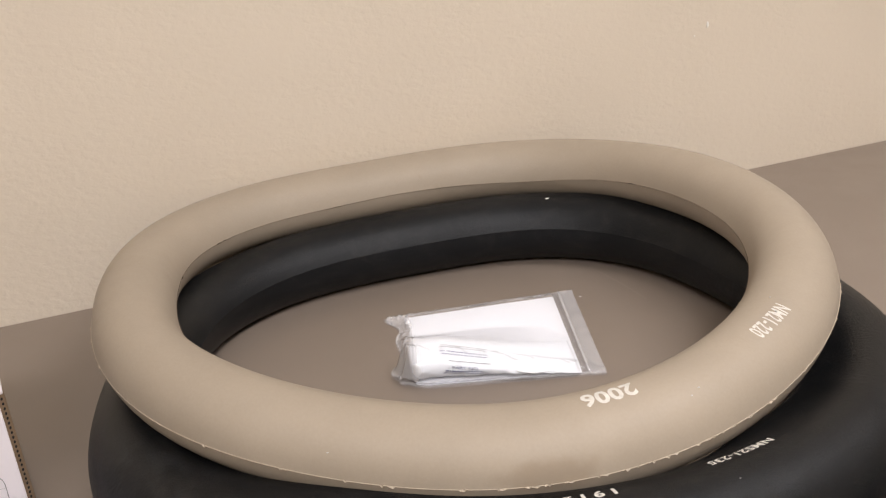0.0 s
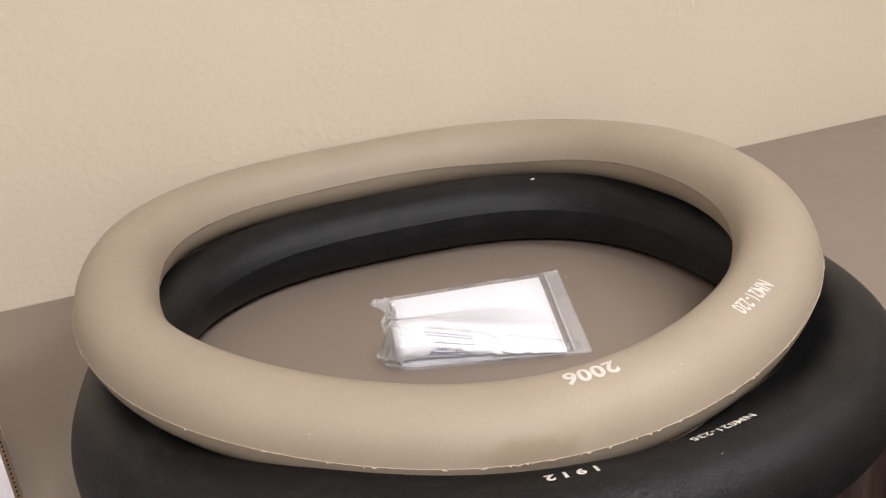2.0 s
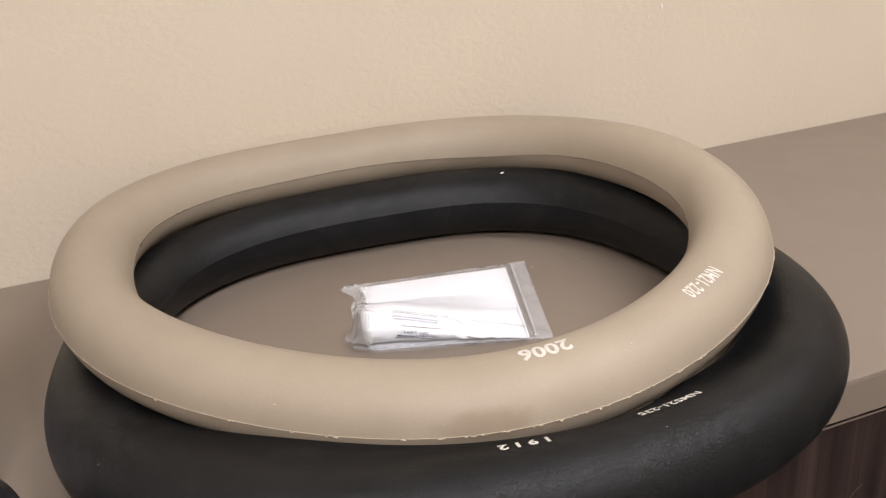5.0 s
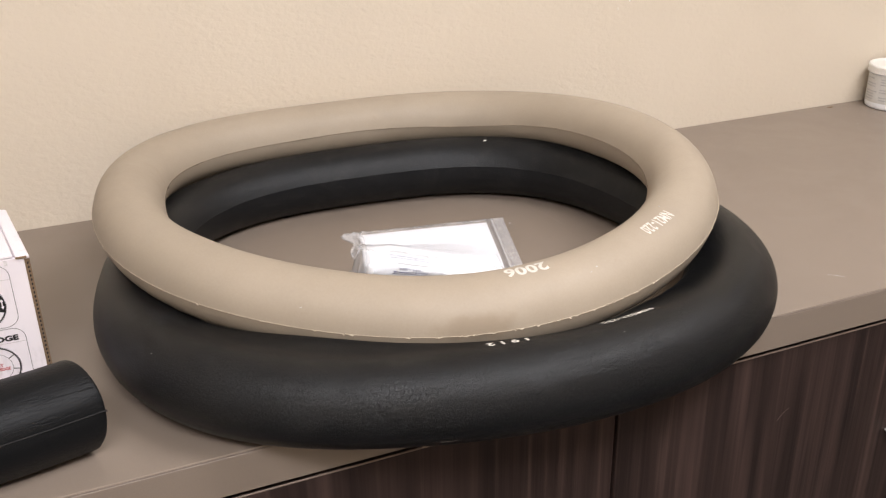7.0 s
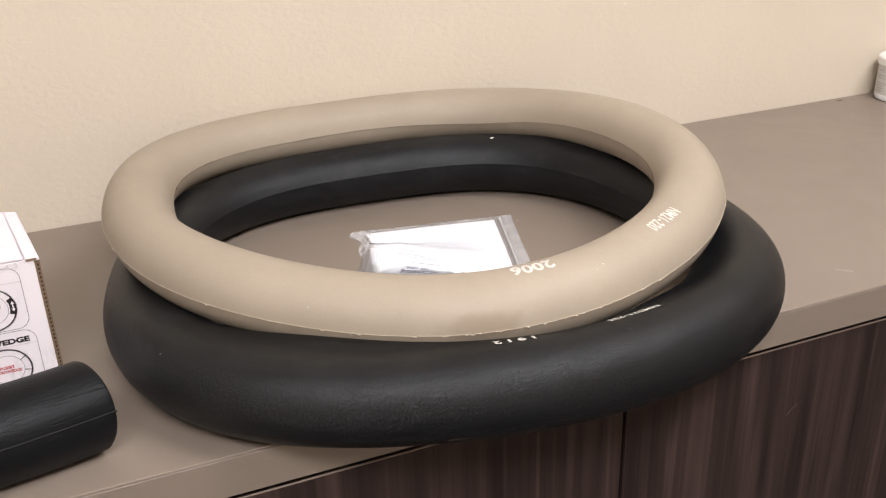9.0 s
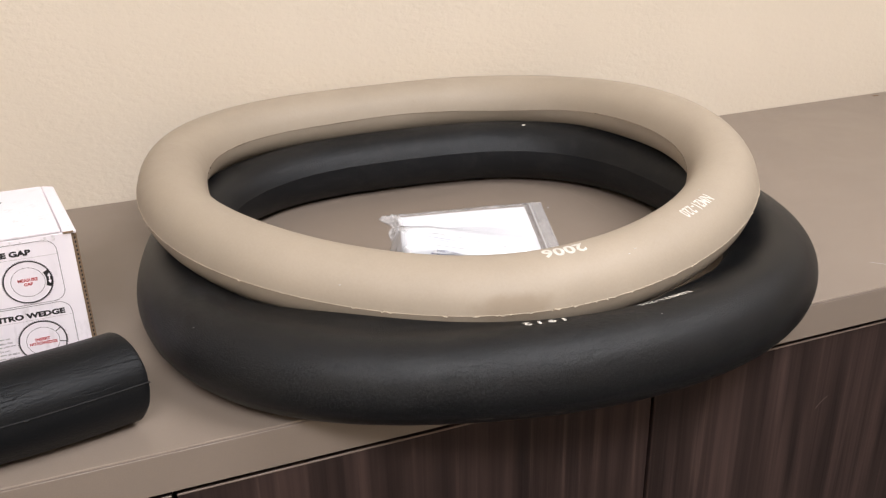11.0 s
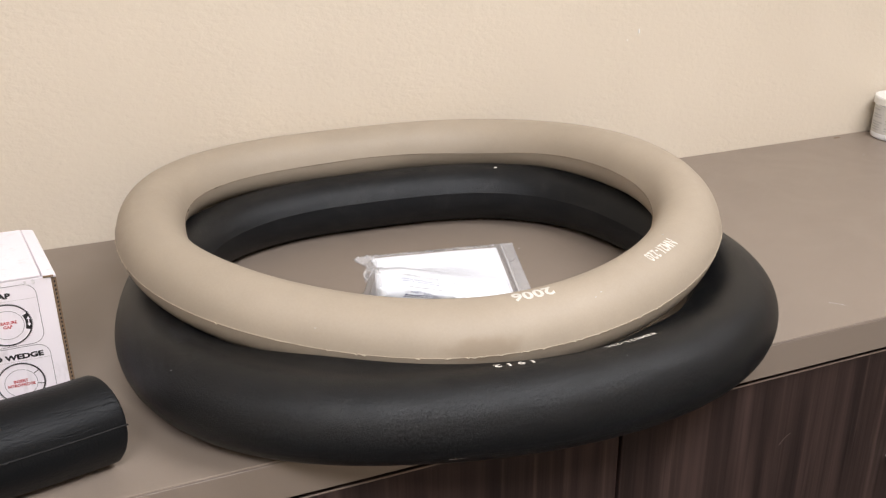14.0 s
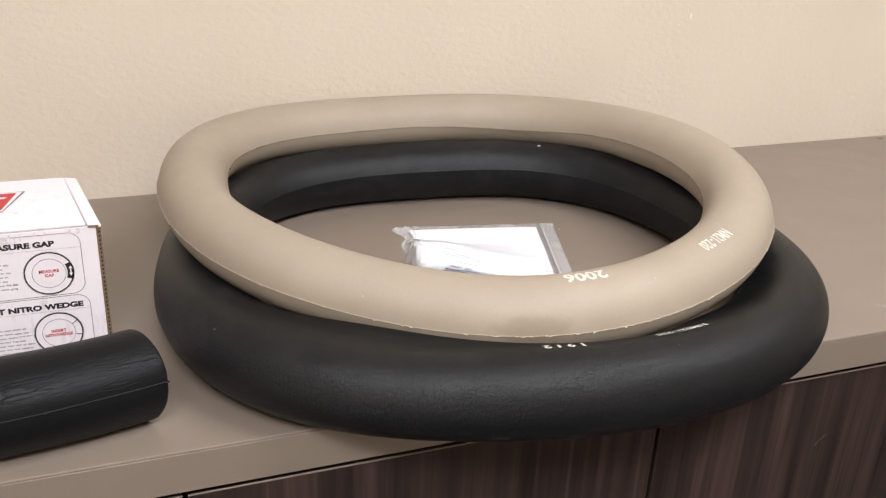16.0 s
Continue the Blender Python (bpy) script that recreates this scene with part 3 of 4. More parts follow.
def foam_ring(name, r, mat, label, seams, texts, seed):
    rng = random.Random(seed)
    r["seams"] = seams
    base = (r["c"][0], r["c"][1], r["z"])
    ob = thing(name, base, label, "foam ring")
    bm = bmesh.new()
    steps = 320
    phis = []
    for a, b in ((seams[0][0], seams[1][0]), (seams[1][0], seams[0][0] + 2 * math.pi)):
        phis += [a + (b - a) * k / 30 for k in range(30)]
    around = len(phis)
    rows = [[bm.verts.new(ring_point(r, 2 * math.pi * i / steps, phis[j])) for j in range(around)] for i in range(steps)]
    grid_faces(bm, rows, True, True)
    for j in (0, 30):
        if seams[j // 30][3] < 0.0005:
            continue
        for i in range(steps):
            bm.edges.get((rows[i][j], rows[(i + 1) % steps][j])).smooth = False
    part("foam_body", bm, mat, ob, "", True)
    for ph, tall, rag, _, seam_mat in seams:
        bm = bmesh.new()
        rows, count, burr = [], 1500, 0
        for i in range(count):
            th = 2 * math.pi * i / count
            if burr == 0 and rng.random() < 0.05 * rag * (0.5 + 2.2 * math.exp(-((math.degrees(th) - 274) / 14) ** 2)):
                burr = rng.randint(2, 5)
            h = tall * (0.7 + 0.6 * rng.random())
            droop = 0.0
            if burr:
                burr -= 1
                h, droop = tall * rng.uniform(1.4, 4.0), rng.uniform(-0.04, 0.02)
            d = 0.011
            rows.append([bm.verts.new(ring_point(r, th, ph + d, -0.0003)), bm.verts.new(ring_point(r, th, ph + droop, h)), bm.verts.new(ring_point(r, th, ph - d, -0.0009))])
        grid_faces(bm, rows, True)
        part("mould_seam", bm, seam_mat, ob, "ragged moulding seam")
    for word, th, ph, height, stretch, thick, gap in texts:
        bm = letters(word, height, stretch, thick, 0.0, 0.003, gap)
        for v in bm.verts:
            at = th - v.co.x / (r["rho"] + r["rr"] * math.cos(ph))
            v.co = ring_point(r, at, ph - v.co.y / r["rr"], 0.00035)
        part("stamp", bm, INK_WHITE, ob, "white stamped characters")
    return ob


D2R = math.pi / 180
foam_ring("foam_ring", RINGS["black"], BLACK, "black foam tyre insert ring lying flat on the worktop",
          [(-24 * D2R, 0.00010, 0.5, 0.0001, BLACK_FLASH), (165 * D2R, 0.0003, 0.3, 0.0017, BLACK_FLASH)],
          [("NMS21-235", 285.0 * D2R, 113 * D2R, 0.0070, 1.12, 0.025, 1.04), ("1912", 261.9 * D2R, 109 * D2R, 0.0090, 1.12, 0.04, 1.55)], 5)
foam_ring("foam_ring", RINGS["tan"], TAN, "tan foam tyre insert ring stacked on the black ring",
          [(0.0, 0.00042, 2.0, 0.0015, FLASH), (math.pi, 0.0005, 0.5, 0.0015, GROOVE)],
          [("2006", 269.6 * D2R, 88 * D2R, 0.0135, 1.05, 0.03, 1.02), ("NM21-220", 299.3 * D2R, 75 * D2R, 0.0122, 0.60, 0.022, 1.06)], 11)

# slivers of moulding flash low on the black ring's outer face, glints painted pale
for th, ph, long in ((250.5, -33, 0.016), (256.5, -35, 0.005), (262.5, -36, 0.010)):
    bm = bmesh.new()
    rows = []
    for i in range(7):
        at = th * D2R + (i / 6 - 0.5) * long / 0.35
        wide = 0.0035 * math.sin(math.pi * (i + 0.3) / 6.6)
        rows.append([bm.verts.new(ring_point(RINGS["black"], at, ph * D2R + k, 0.0004 + up)) for k, up in ((wide, -0.0002), (0, 0.0), (-wide, -0.0002))])
    grid_faces(bm, rows)
    tagged(new("glint_sliver", place_mesh("glint_sliver", bm, RUB_AND_GLINT)), "thin sliver of moulding flash on the black ring, its glint painted pale", "flash sliver", "slivers on the black ring")

# specks of lint and foam on the rings
for r, th, ph, s in (("black", 52, 105, 0.0026), ("tan", 281, 57, 0.0009), ("tan", 279.5, 52, 0.0008), ("tan", 305, 96, 0.0009), ("tan", 231, 28, 0.0008),
                     ("black", 281, 78, 0.0006), ("black", 206, 50, 0.0006)):
    p = ring_point(RINGS[r], th * D2R, ph * D2R, 0.0002)
    bm = bmesh.new()
    bmesh.ops.create_icosphere(bm, subdivisions=2, radius=s * 0.75, matrix=Matrix.Translation(p) @ Matrix.Diagonal((1.5, 0.7, 0.5, 1)))
    tagged(new("lint_speck", place_mesh("lint_speck", bm, CHIP if s > 0.002 else INK_LIGHT)), f"tiny pale speck stuck on the {r} foam ring", "speck", "specks on the rings")

# ---- cut length of black foam ----
AXIS_R, TUBE_R = 0.60, 0.0398
END = Vector((-0.578, -0.532, TOP + TUBE_R - 0.001))
HEAD = math.atan2(0.285, 0.97)


def cut_point(s, ph, r):
    """s metres back from the cut end along the bent axis."""
    # the end is cut on the slant
    s += (0.009 - 0.009 * math.cos(ph) - 0.004 * math.sin(ph)) * max(0.0, 1 - s / 0.3) * min(1.0, r / TUBE_R)
    a = HEAD - s / AXIS_R
    mid = END + Vector((-AXIS_R * (math.sin(HEAD) - math.sin(a)), AXIS_R * (math.cos(HEAD) - math.cos(a)), 0))
    n = Vector((math.sin(a), -math.cos(a), 0))
    return mid + r * math.cos(ph) * n + Vector((0, 0, r * math.sin(ph)))


piece = thing("foam_offcut", (END.x - 0.12, END.y - 0.03, TOP), "cut length of black creased foam on the worktop", "foam offcut")
bm = bmesh.new()
rows = []
for s, r in [(0, 0.0), (0, 0.02), (0, TUBE_R - 0.0022), (0.0006, TUBE_R - 0.0007), (0.002, TUBE_R)] + [(0.002 + 0.32 * i / 60, TUBE_R) for i in range(1, 61)] + [(0.322, 0.02), (0.322, 0.0)]:
    rows.append([bm.verts.new(cut_point(s, 2 * math.pi * j / 56, r - (0.0008 if 0.85 < math.cos(2 * math.pi * j / 56 + 0.2) else 0))) for j in range(56)])
grid_faces(bm, rows, False, True)
bmesh.ops.remove_doubles(bm, verts=bm.verts, dist=1e-6)
part("foam_body", bm, CREASED, piece, "", True)
rng = random.Random(3)
bm = bmesh.new()
rows = []
for i in range(220):
    s, h = 0.32 * i / 219, TUBE_R + 0.0004 * rng.uniform(0.3, 1.7) + (0.0022 if i in (0, 1, 61, 62, 133) else 0)
    ph = 0.26 + 0.012 * math.sin(i * 0.05)
    rows.append([bm.verts.new(cut_point(s, ph + 0.012, TUBE_R - 0.0003)), bm.verts.new(cut_point(s, ph - 0.01, h)), bm.verts.new(cut_point(s, ph - 0.014, TUBE_R - 0.0008))])
grid_faces(bm, rows)
part("mould_seam", bm, BLACK_FLASH, piece, "ragged moulding seam")

# ---- carton ----
BX, BY, BD, BH, BW = -0.607, -0.42, 0.135, 0.1365, 0.215


def lid_fall(y):
    """The lid sags a little towards the back."""
    return 0.0035 * (y - BY) / BD


carton = thing("cardboard_box", (BX - BW / 2, BY + BD / 2, TOP), "scuffed white printed cardboard carton standing on the worktop", "box")
bm = bmesh.new()
outline = [(BX - 0.0035, BY + 0.0005), (BX - BW, BY + 0.0005), (BX - BW, BY + BD), (BX - 0.024, BY + BD), (BX - 0.007, BY + 0.006)]
low = [bm.verts.new((x, y, TOP)) for x, y in outline]
high = [bm.verts.new((x, y, TOP + BH - 0.0042 - lid_fall(y))) for x, y in outline]
bm.faces.new(low)
bm.faces.new(high)
for i in range(5):
    bm.faces.new((low[i], low[(i + 1) % 5], high[(i + 1) % 5], high[i]))
part("body", bm, CARD, carton)
part("front_panel", block(BX - BW, BX - 0.0038, BY - 0.003, BY, TOP + 0.0005, TOP + BH - 0.0035, 0.0008, 2), CARD, carton)
bm = bmesh.new()
block(BX - BW - 0.001, BX - 0.0125, BY - 0.0035, BY + BD, TOP + BH - 0.0035, TOP + BH, 0.0012, 2, bm)
for v in bm.verts:
    v.co.z -= lid_fall(v.co.y)
    if v.co.x > BX - 0.05:
        v.co.x -= 0.018 * (v.co.y - BY) / BD
part("lid", bm, CARD, carton)
bm = block(BX - 0.0115, BX + 0.0005, BY - 0.0040, BY + BD, TOP + BH - 0.0042, TOP + BH - 0.0002, 0.0016, 3)
for v in bm.verts:
    v.co.z -= 0.0020 * max(0.0, (v.co.x - BX + 0.0115) / 0.012) + 0.0004 * noise.noise((v.co.y * 40, 2, 1))
    v.co.z -= lid_fall(v.co.y)
    v.co.x -= 0.019 * (v.co.y - BY) / BD
flap = part("lid_flap", bm, CARD, carton, "folded lid edge strip")
part("flap_end", block(BX - 0.0105, BX - 0.0012, BY - 0.0044, BY - 0.0030, TOP + BH - 0.0046, TOP + BH - 0.0024, 0.0006, 2), BROWN_CARD, flap, "open brown end of the fold")
# raw cut edge of the front panel with its flutes
bm = bmesh.new()
e0, e1 = Vector((BX - 0.0038, BY - 0.0026, 0)), Vector((BX + 0.0004, BY + 0.0014, 0))
quad = [bm.verts.new((e.x, e.y, z)) for e, z in ((e0, TOP + 0.001), (e1, TOP + 0.001), (e1, TOP + BH - 0.004), (e0, TOP + BH - 0.004))]
bm.faces.new(quad)
quad2 = [bm.verts.new((e.x, e.y + 0.003, z)) for e, z in ((e0, TOP + 0.001), (e1, TOP + 0.001), (e1, TOP + BH - 0.004), (e0, TOP + BH - 0.004))]
bm.faces.new(quad2)
for i in range(4):
    bm.faces.new((quad[i], quad[(i + 1) % 4], quad2[(i + 1) % 4], quad2[i]))
edge = part("cut_edge", bm, BROWN_CARD, carton, "raw brown corrugated edge")
# flutes are flat discs, the shade in each hole painted on
bm = bmesh.new()
mid, run = (e0 + e1) / 2 + Vector((0.0003, -0.0003, 0)), (e1 - e0).normalized()
for i in range(30):
    z = TOP + 0.004 + i * 0.0042
    vs = [bm.verts.new(mid + run * (0.0010 * math.cos(a)) + Vector((0, 0, z + 0.0013 * math.sin(a)))) for a in [k * math.pi / 4 for k in range(8)]]
    bm.faces.new(vs)
part("flutes", bm, RECESS_SHADE, edge, "flat dark discs for the shaded flute holes")

FACE = BY - 0.0034


def on_face(bm, x, z):
    """Stands a flat print, drawn in x and y, up on the carton's front."""
    for v in bm.verts:
        v.co = Vector((x + v.co.x, FACE, z + v.co.y))
    return bm


def outline_print(points, width, closed=True):
    bm = bmesh.new()
    n = len(points)
    rows = []
    for i, p in enumerate(points):
        a, b = points[i - 1] if closed or i else p, points[(i + 1) % n] if closed or i < n - 1 else p
        d = Vector((b[0] - a[0], b[1] - a[1])).normalized()
        s = Vector((-d.y, d.x)) * width / 2
        rows.append([bm.verts.new((p[0] + s.x, p[1] + s.y, 0)), bm.verts.new((p[0] - s.x, p[1] - s.y, 0))])
    grid_faces(bm, rows, closed)
    return bm


def arc(cx, cz, r, a0, a1, n=48, end=True):
    return [(cx + r * math.cos(radians(a0 + (a1 - a0) * i / (n if end else n))), cz + r * math.sin(radians(a0 + (a1 - a0) * i / n))) for i in range(n + (1 if end else 0))]


def rounded(x0, x1, z0, z1, r):
    return arc(x1 - r, z1 - r, r, 90, 0, 8) + arc(x1 - r, z0 + r, r, 0, -90, 8) + arc(x0 + r, z0 + r, r, -90, -180, 8) + arc(x0 + r, z1 - r, r, 180, 90, 8)


def face_print(name, bm, mat, label=""):
    return part(name, on_face(bm, 0, 0), mat, carton, label)


def dial(cx, cz, words, arrow):
    bm = outline_print(arc(cx, cz, 0.0205, 0, 360, 64, False), 0.0011)
    face_print("dial_ring", bm, INK_BLACK, "printed black dial ring")
    bm = bmesh.new()
    for i in range(72):
        a = 2 * math.pi * i / 72
        d, s = Vector((math.cos(a), math.sin(a))), Vector((-math.sin(a), math.cos(a))) * 0.0004
        vs = [bm.verts.new((cx + q.x, cz + q.y, 0)) for q in (d * 0.0208 - s, d * 0.0218 - s, d * 0.0218 + s, d * 0.0208 + s)]
        bm.faces.new(vs)
    face_print("dial_teeth", bm, INK_BLACK)
    face_print("dial_inner", outline_print(arc(cx, cz, 0.0143, 0, 360, 48, False), 0.0004), INK_GREY)
    for k, w in enumerate(words):
        bm = letters(w, 0.0029, 0.98 if len(w) < 8 else 0.88, 0.025, 0, 0)
        face_print("dial_words", on_face_shift(bm, cx, cz + 0.0022 - 0.0042 * k), INK_RED, "red printed words")
    if arrow:
        bm = outline_print(arc(cx, cz, 0.0182, -22, 28, 14), 0.0052, False)
        face_print("gap_mark", bm, INK_BLACK, "solid black gap mark")
        bm = bmesh.new()
        for tip, back in ((0.0052, 0.0022), (-0.0052, -0.0022)):
            vs = [bm.verts.new((cx + 0.0184 + dx, cz + 0.001 + dz, 0.0)) for dx, dz in ((0, tip), (0.0016, back), (-0.0016, back))]
            bm.faces.new(vs)
        vs = [bm.verts.new((cx + 0.0184 + dx, cz + 0.001 + dz, 0.0)) for dx, dz in ((-0.0005, -0.0025), (0.0005, -0.0025), (0.0005, 0.0025), (-0.0005, 0.0025))]
        bm.faces.new(vs)
        ob = face_print("gap_arrow", bm, CARD, "white double arrow")
        ob.location.y -= 0.0003
    else:
        for a in (33, -12):
            d = Vector((math.cos(radians(a)), math.sin(radians(a))))
            face_print("wedge_mark", outline_print([(cx + d.x * 0.0146, cz + d.y * 0.0146), (cx + d.x * 0.0205, cz + d.y * 0.0205)], 0.0008, False), INK_BLACK)


def on_face_shift(bm, x, z):
    for v in bm.verts:
        v.co.x += x
        v.co.y += z
    return bm


PX = BX - 0.0035
L = BX - BW + 0.008
for x1, z0, z1, head, hz, right, sep in ((PX - 0.0148, TOP + 0.068, TOP + 0.1285, "MEASURE GAP", TOP + 0.1195, PX - 0.0365, TOP + 0.114),
                                        (PX - 0.0125, TOP + 0.005, TOP + 0.0662, "INSERT NITRO WEDGE", TOP + 0.0568, PX - 0.0185, TOP + 0.0520)):
    face_print("panel_outline", outline_print(rounded(L, x1, z0, z1, 0.011), 0.0005), INK_GREY)
    face_print("panel_rule", outline_print([(L, sep), (x1, sep)], 0.0003, False), INK_LIGHT)
    bm = letters(head, 0.0050, 1.3, 0.05, 0.0, 0)
    w = max(v.co.x for v in bm.verts)
    face_print("panel_heading", on_face_shift(bm, right - w, hz), INK_BLACK, "black printed heading")
dial(PX - 0.0440, TOP + 0.0905, ("MEASURE", "GAP"), True)
dial(PX - 0.0425, TOP + 0.0290, ("INSERT", "NITROWEDGE"), False)
rng = random.Random(8)
for zt, end, tails in ((TOP + 0.1028, PX - 0.0707, (("this", 45), ("", 20), ("", 48), ("to", 38), ("the", 32), ("the gap", 70), ("ends.", 70))),
                       (TOP + 0.0372, PX - 0.0695, (("", 68), ("onto the", 75), ("you are", 85), ("You can", 58), ("or take", 92), ("need to", 88), ("", 40)))):
    for i, (tail, stop) in enumerate(tails):
        z, x1 = zt - i * 0.0040, end + (stop - 70) * 0.00022
        if tail:
            bm = letters(tail, 0.0021, 1.12, 0.01, 0.0, 0)
            w = max(v.co.x for v in bm.verts)
            face_print("text_words", on_face_shift(bm, x1 - w, z), INK_GREY, "small grey printed words")
            x1 -= 2 * w + 0.0012
        while x1 > L + 0.006:
            w = rng.uniform(0.003, 0.009)
            face_print("text_line", outline_print([(max(L + 0.005, x1 - w), z), (x1, z)], 0.0012, False), INK_LIGHT)
            x1 -= w + 0.0012

# scuffs along the rubbed top edge of the front
for i in range(20):
    x, zt = BX - 0.006 - rng.random() * 0.125, TOP + BH - 0.0042 - rng.random() * 0.003
    h = rng.uniform(0.002, 0.007)
    mark = face_print("scuff", outline_print([(x, zt), (x + rng.uniform(-0.0006, 0.0006), zt - h)], rng.uniform(0.0008, 0.0026), False), SCUFF)
    mark.location.y -= 0.0003 + 0.00003 * i

# shield emblem on the lid
ZL = TOP + BH + 0.0003


def lid_print(name, pts, mat, z, label=""):
    bm = bmesh.new()
    bm.faces.new([bm.verts.new((x, y, z - lid_fall(y))) for x, y in pts])
    return part(name, bm, mat, carton, label)


EMX, EMY = PX - 0.061, BY + 0.098
for name, g, mat, dz, label in (("emblem_rim", 0.0, INK_GREY, 0.0, "dark outline of the emblem"), ("emblem_field", 0.0018, CARD, 0.0003, ""), ("emblem", 0.0050, INK_RED, 0.0006, "plain red emblem")):
    lid_print(name, [(EMX - g * 1.6, EMY - g), (EMX - 0.018 - g * 0.2, EMY - 0.056 + g), (EMX - 0.062 + g, EMY - 0.056 + g), (EMX - 0.082 + g * 1.6, EMY - g)], mat, ZL + dz, label)
for k in range(2):
    y = EMY - 0.016 - k * 0.016
    lid_print("emblem_bar", [(EMX - 0.016 - 0.006 * k, y), (EMX - 0.018 - 0.006 * k, y - 0.005), (EMX - 0.062, y - 0.005), (EMX - 0.062, y)], CARD, ZL + 0.0009)

# ---- white tub by the wall ----
TC, TR, THH = (0.838, -0.056, TOP), 0.0445, 0.079
tub = thing("plastic_tub", TC, "round white tub with a ribbed lid and grey label", "tub")
part("body", lathe([(0, 0.001), (TR - 0.004, 0.0), (TR - 0.001, 0.002), (TR, 0.006), (TR - 0.001, THH - 0.016), (0, THH - 0.016)], TC), TUBE_WHITE, tub, "", True)
part("label", lathe([(TR + 0.0003, 0.012), (TR - 0.0004, THH - 0.018)], TC), TUB_LABEL, tub, "grey printed label")
bm = lathe([(0, THH - 0.015), (TR + 0.0025, THH - 0.015), (TR + 0.003, THH - 0.004), (TR + 0.0015, THH - 0.001), (TR - 0.004, THH), (TR - 0.006, THH - 0.0015), (0, THH - 0.0015)], TC, 128)
for v in bm.verts:
    d = Vector((v.co.x - TC[0], v.co.y - TC[1]))
    if d.length > TR + 0.001 and round(math.atan2(d.y, d.x) / (2 * math.pi) * 128) % 2:
        v.co.x -= d.x * 0.008
        v.co.y -= d.y * 0.008
part("lid", bm, LID_WHITE, tub, "white ribbed lid")
rng = random.Random(21)
for i in range(9):
    for a0, a1 in ((150, 186), (192, 224), (232, 268)):
        z = TC[2] + 0.017 + i * 0.0046
        if rng.random() < 0.16:
            continue
        bm = bmesh.new()
        a1 -= rng.uniform(0, 14)
        rows = [[bm.verts.new((TC[0] + (TR + 0.0007) * math.cos(radians(a)), TC[1] + (TR + 0.0007) * math.sin(radians(a)), z + dz)) for dz in (0, 0.0022)] for a in np.linspace(a0, a1, 8)]
        grid_faces(bm, rows)
        part("text_line", bm, INK_LIGHT, tub)

# ---- zip bag with papers and a tube ----
BAG = [Vector(p) for p in ((-0.249, -0.206, 0), (-0.045, -0.241, 0), (-0.099, -0.415, 0), (-0.286, -0.352, 0))]
bag = thing("zip_bag", (-0.17, -0.31, TOP), "clear zip bag holding white papers, lying on the worktop", "zip bag")


def bag_xy(u, v):
    """A point of the bag; its closed end is drawn in and puckered."""
    pull = sum(far * math.exp(-((v - at) / wide) ** 2) for at, far, wide in ((0.04, -0.035, 0.07), (0.22, 0.026, 0.08), (0.57, 0.018, 0.09), (0.84, -0.045, 0.08)))
    slack = max(0.0, 1 - u / 0.12)
    v -= 0.07 * slack * v ** 4
    u += pull * slack
    return (BAG[0] * (1 - u) + BAG[1] * u) * (1 - v) + (BAG[3] * (1 - u) + BAG[2] * u) * v


TA, TB = bag_xy(0.062, 0.850), bag_xy(0.87, 0.815)
TD = (TB - TA).normalized()
TE = Vector((TD.y, -TD.x, 0))
TL = (TB - TA).length


def tube_size(s):
    """Half width and half height of the squeeze tube at s, 0 at the cap and 1 at the crimp."""
    body = min(1.0, max(0.0, (s - 0.02) / 0.03))
    fall = max(0.0, (s - 0.22) / 0.78)
    hw = 0.0200 * (1 - body) + body * (0.0255 + 0.0065 * fall)
    hh = 0.0150 * (1 - body) + body * (0.0152 * (1 - fall) ** 1.1 + 0.0012)
    return hw, hh


def tube_skin(s, a, off=0.0):
    """A point of the tube's skin, a degrees from its top towards the front."""
    hw, hh = tube_size(s)
    # crumpled along its lower front and towards the crimp
    soft = max(0.0, min(1.0, (a - 45) / 30, (150 - a) / 30)) + 0.5 * max(0.0, min(1.0, (s - 0.45) / 0.2)) * (0 < a < 150)
    off += 0.0028 * soft * (abs(noise.noise((s * 9, a / 34, 4.0))) - 0.22) * min(1.0, hh / 0.006)
    p = TA + TD * (s * TL) + TE * ((hw + off) * math.sin(radians(a)))
    return Vector((p.x, p.y, TOP + 0.0032 + hh + (hh + off) * math.cos(radians(a))))


def content_height(u, v):
    """Height of what lies in the bag above the worktop."""
    p = bag_xy(u, v)
    d = p - TA
    s, w = d.dot(TD) / TL, d.dot(TE)
    h = 0.0045 if 0.05 < u < 0.9 and 0.03 < v < 0.97 else 0.0030
    near = min(1.0, 1 + s / 0.14)
    if near > 0 and s < 1.0:
        hw, hh = tube_size(min(max(s, 0.16), 1.0))
        # taut over the tube, then sloping down to the paper on both sides
        over = 0.0040 + hh * (1 + math.sqrt(max(0.0, 1 - (w / hw) ** 2))) if abs(w) < hw else 0.0
        slope = (0.0040 + 1.55 * hh) * max(0.0, min(1.0, 1 - (abs(w) - 0.82 * hw) / ((0.95 if w > 0 else 2.3) * hw)))
        h = max(h, near * over, near * slope)
    return h


# folded sheet of paper
bm = bmesh.new()
NU, NV = 40, 30
for lift, u0, u1, v0, v1 in ((0.0014, 0.075, 0.885, 0.04, 0.965), (0.0030, 0.077, 0.883, 0.043, 0.962)):
    rows = []
    for i in range(NU + 1):
        row = []
        for j in range(NV + 1):
            p = bag_xy(u0 + (u1 - u0) * i / NU, v0 + (v1 - v0) * j / NV)
            row.append(bm.verts.new((p.x, p.y, TOP + lift + 0.0012 * noise.noise((p.x * 14, p.y * 14, lift * 900)) * (i / NU))))
        rows.append(row)
    grid_faces(bm, rows)
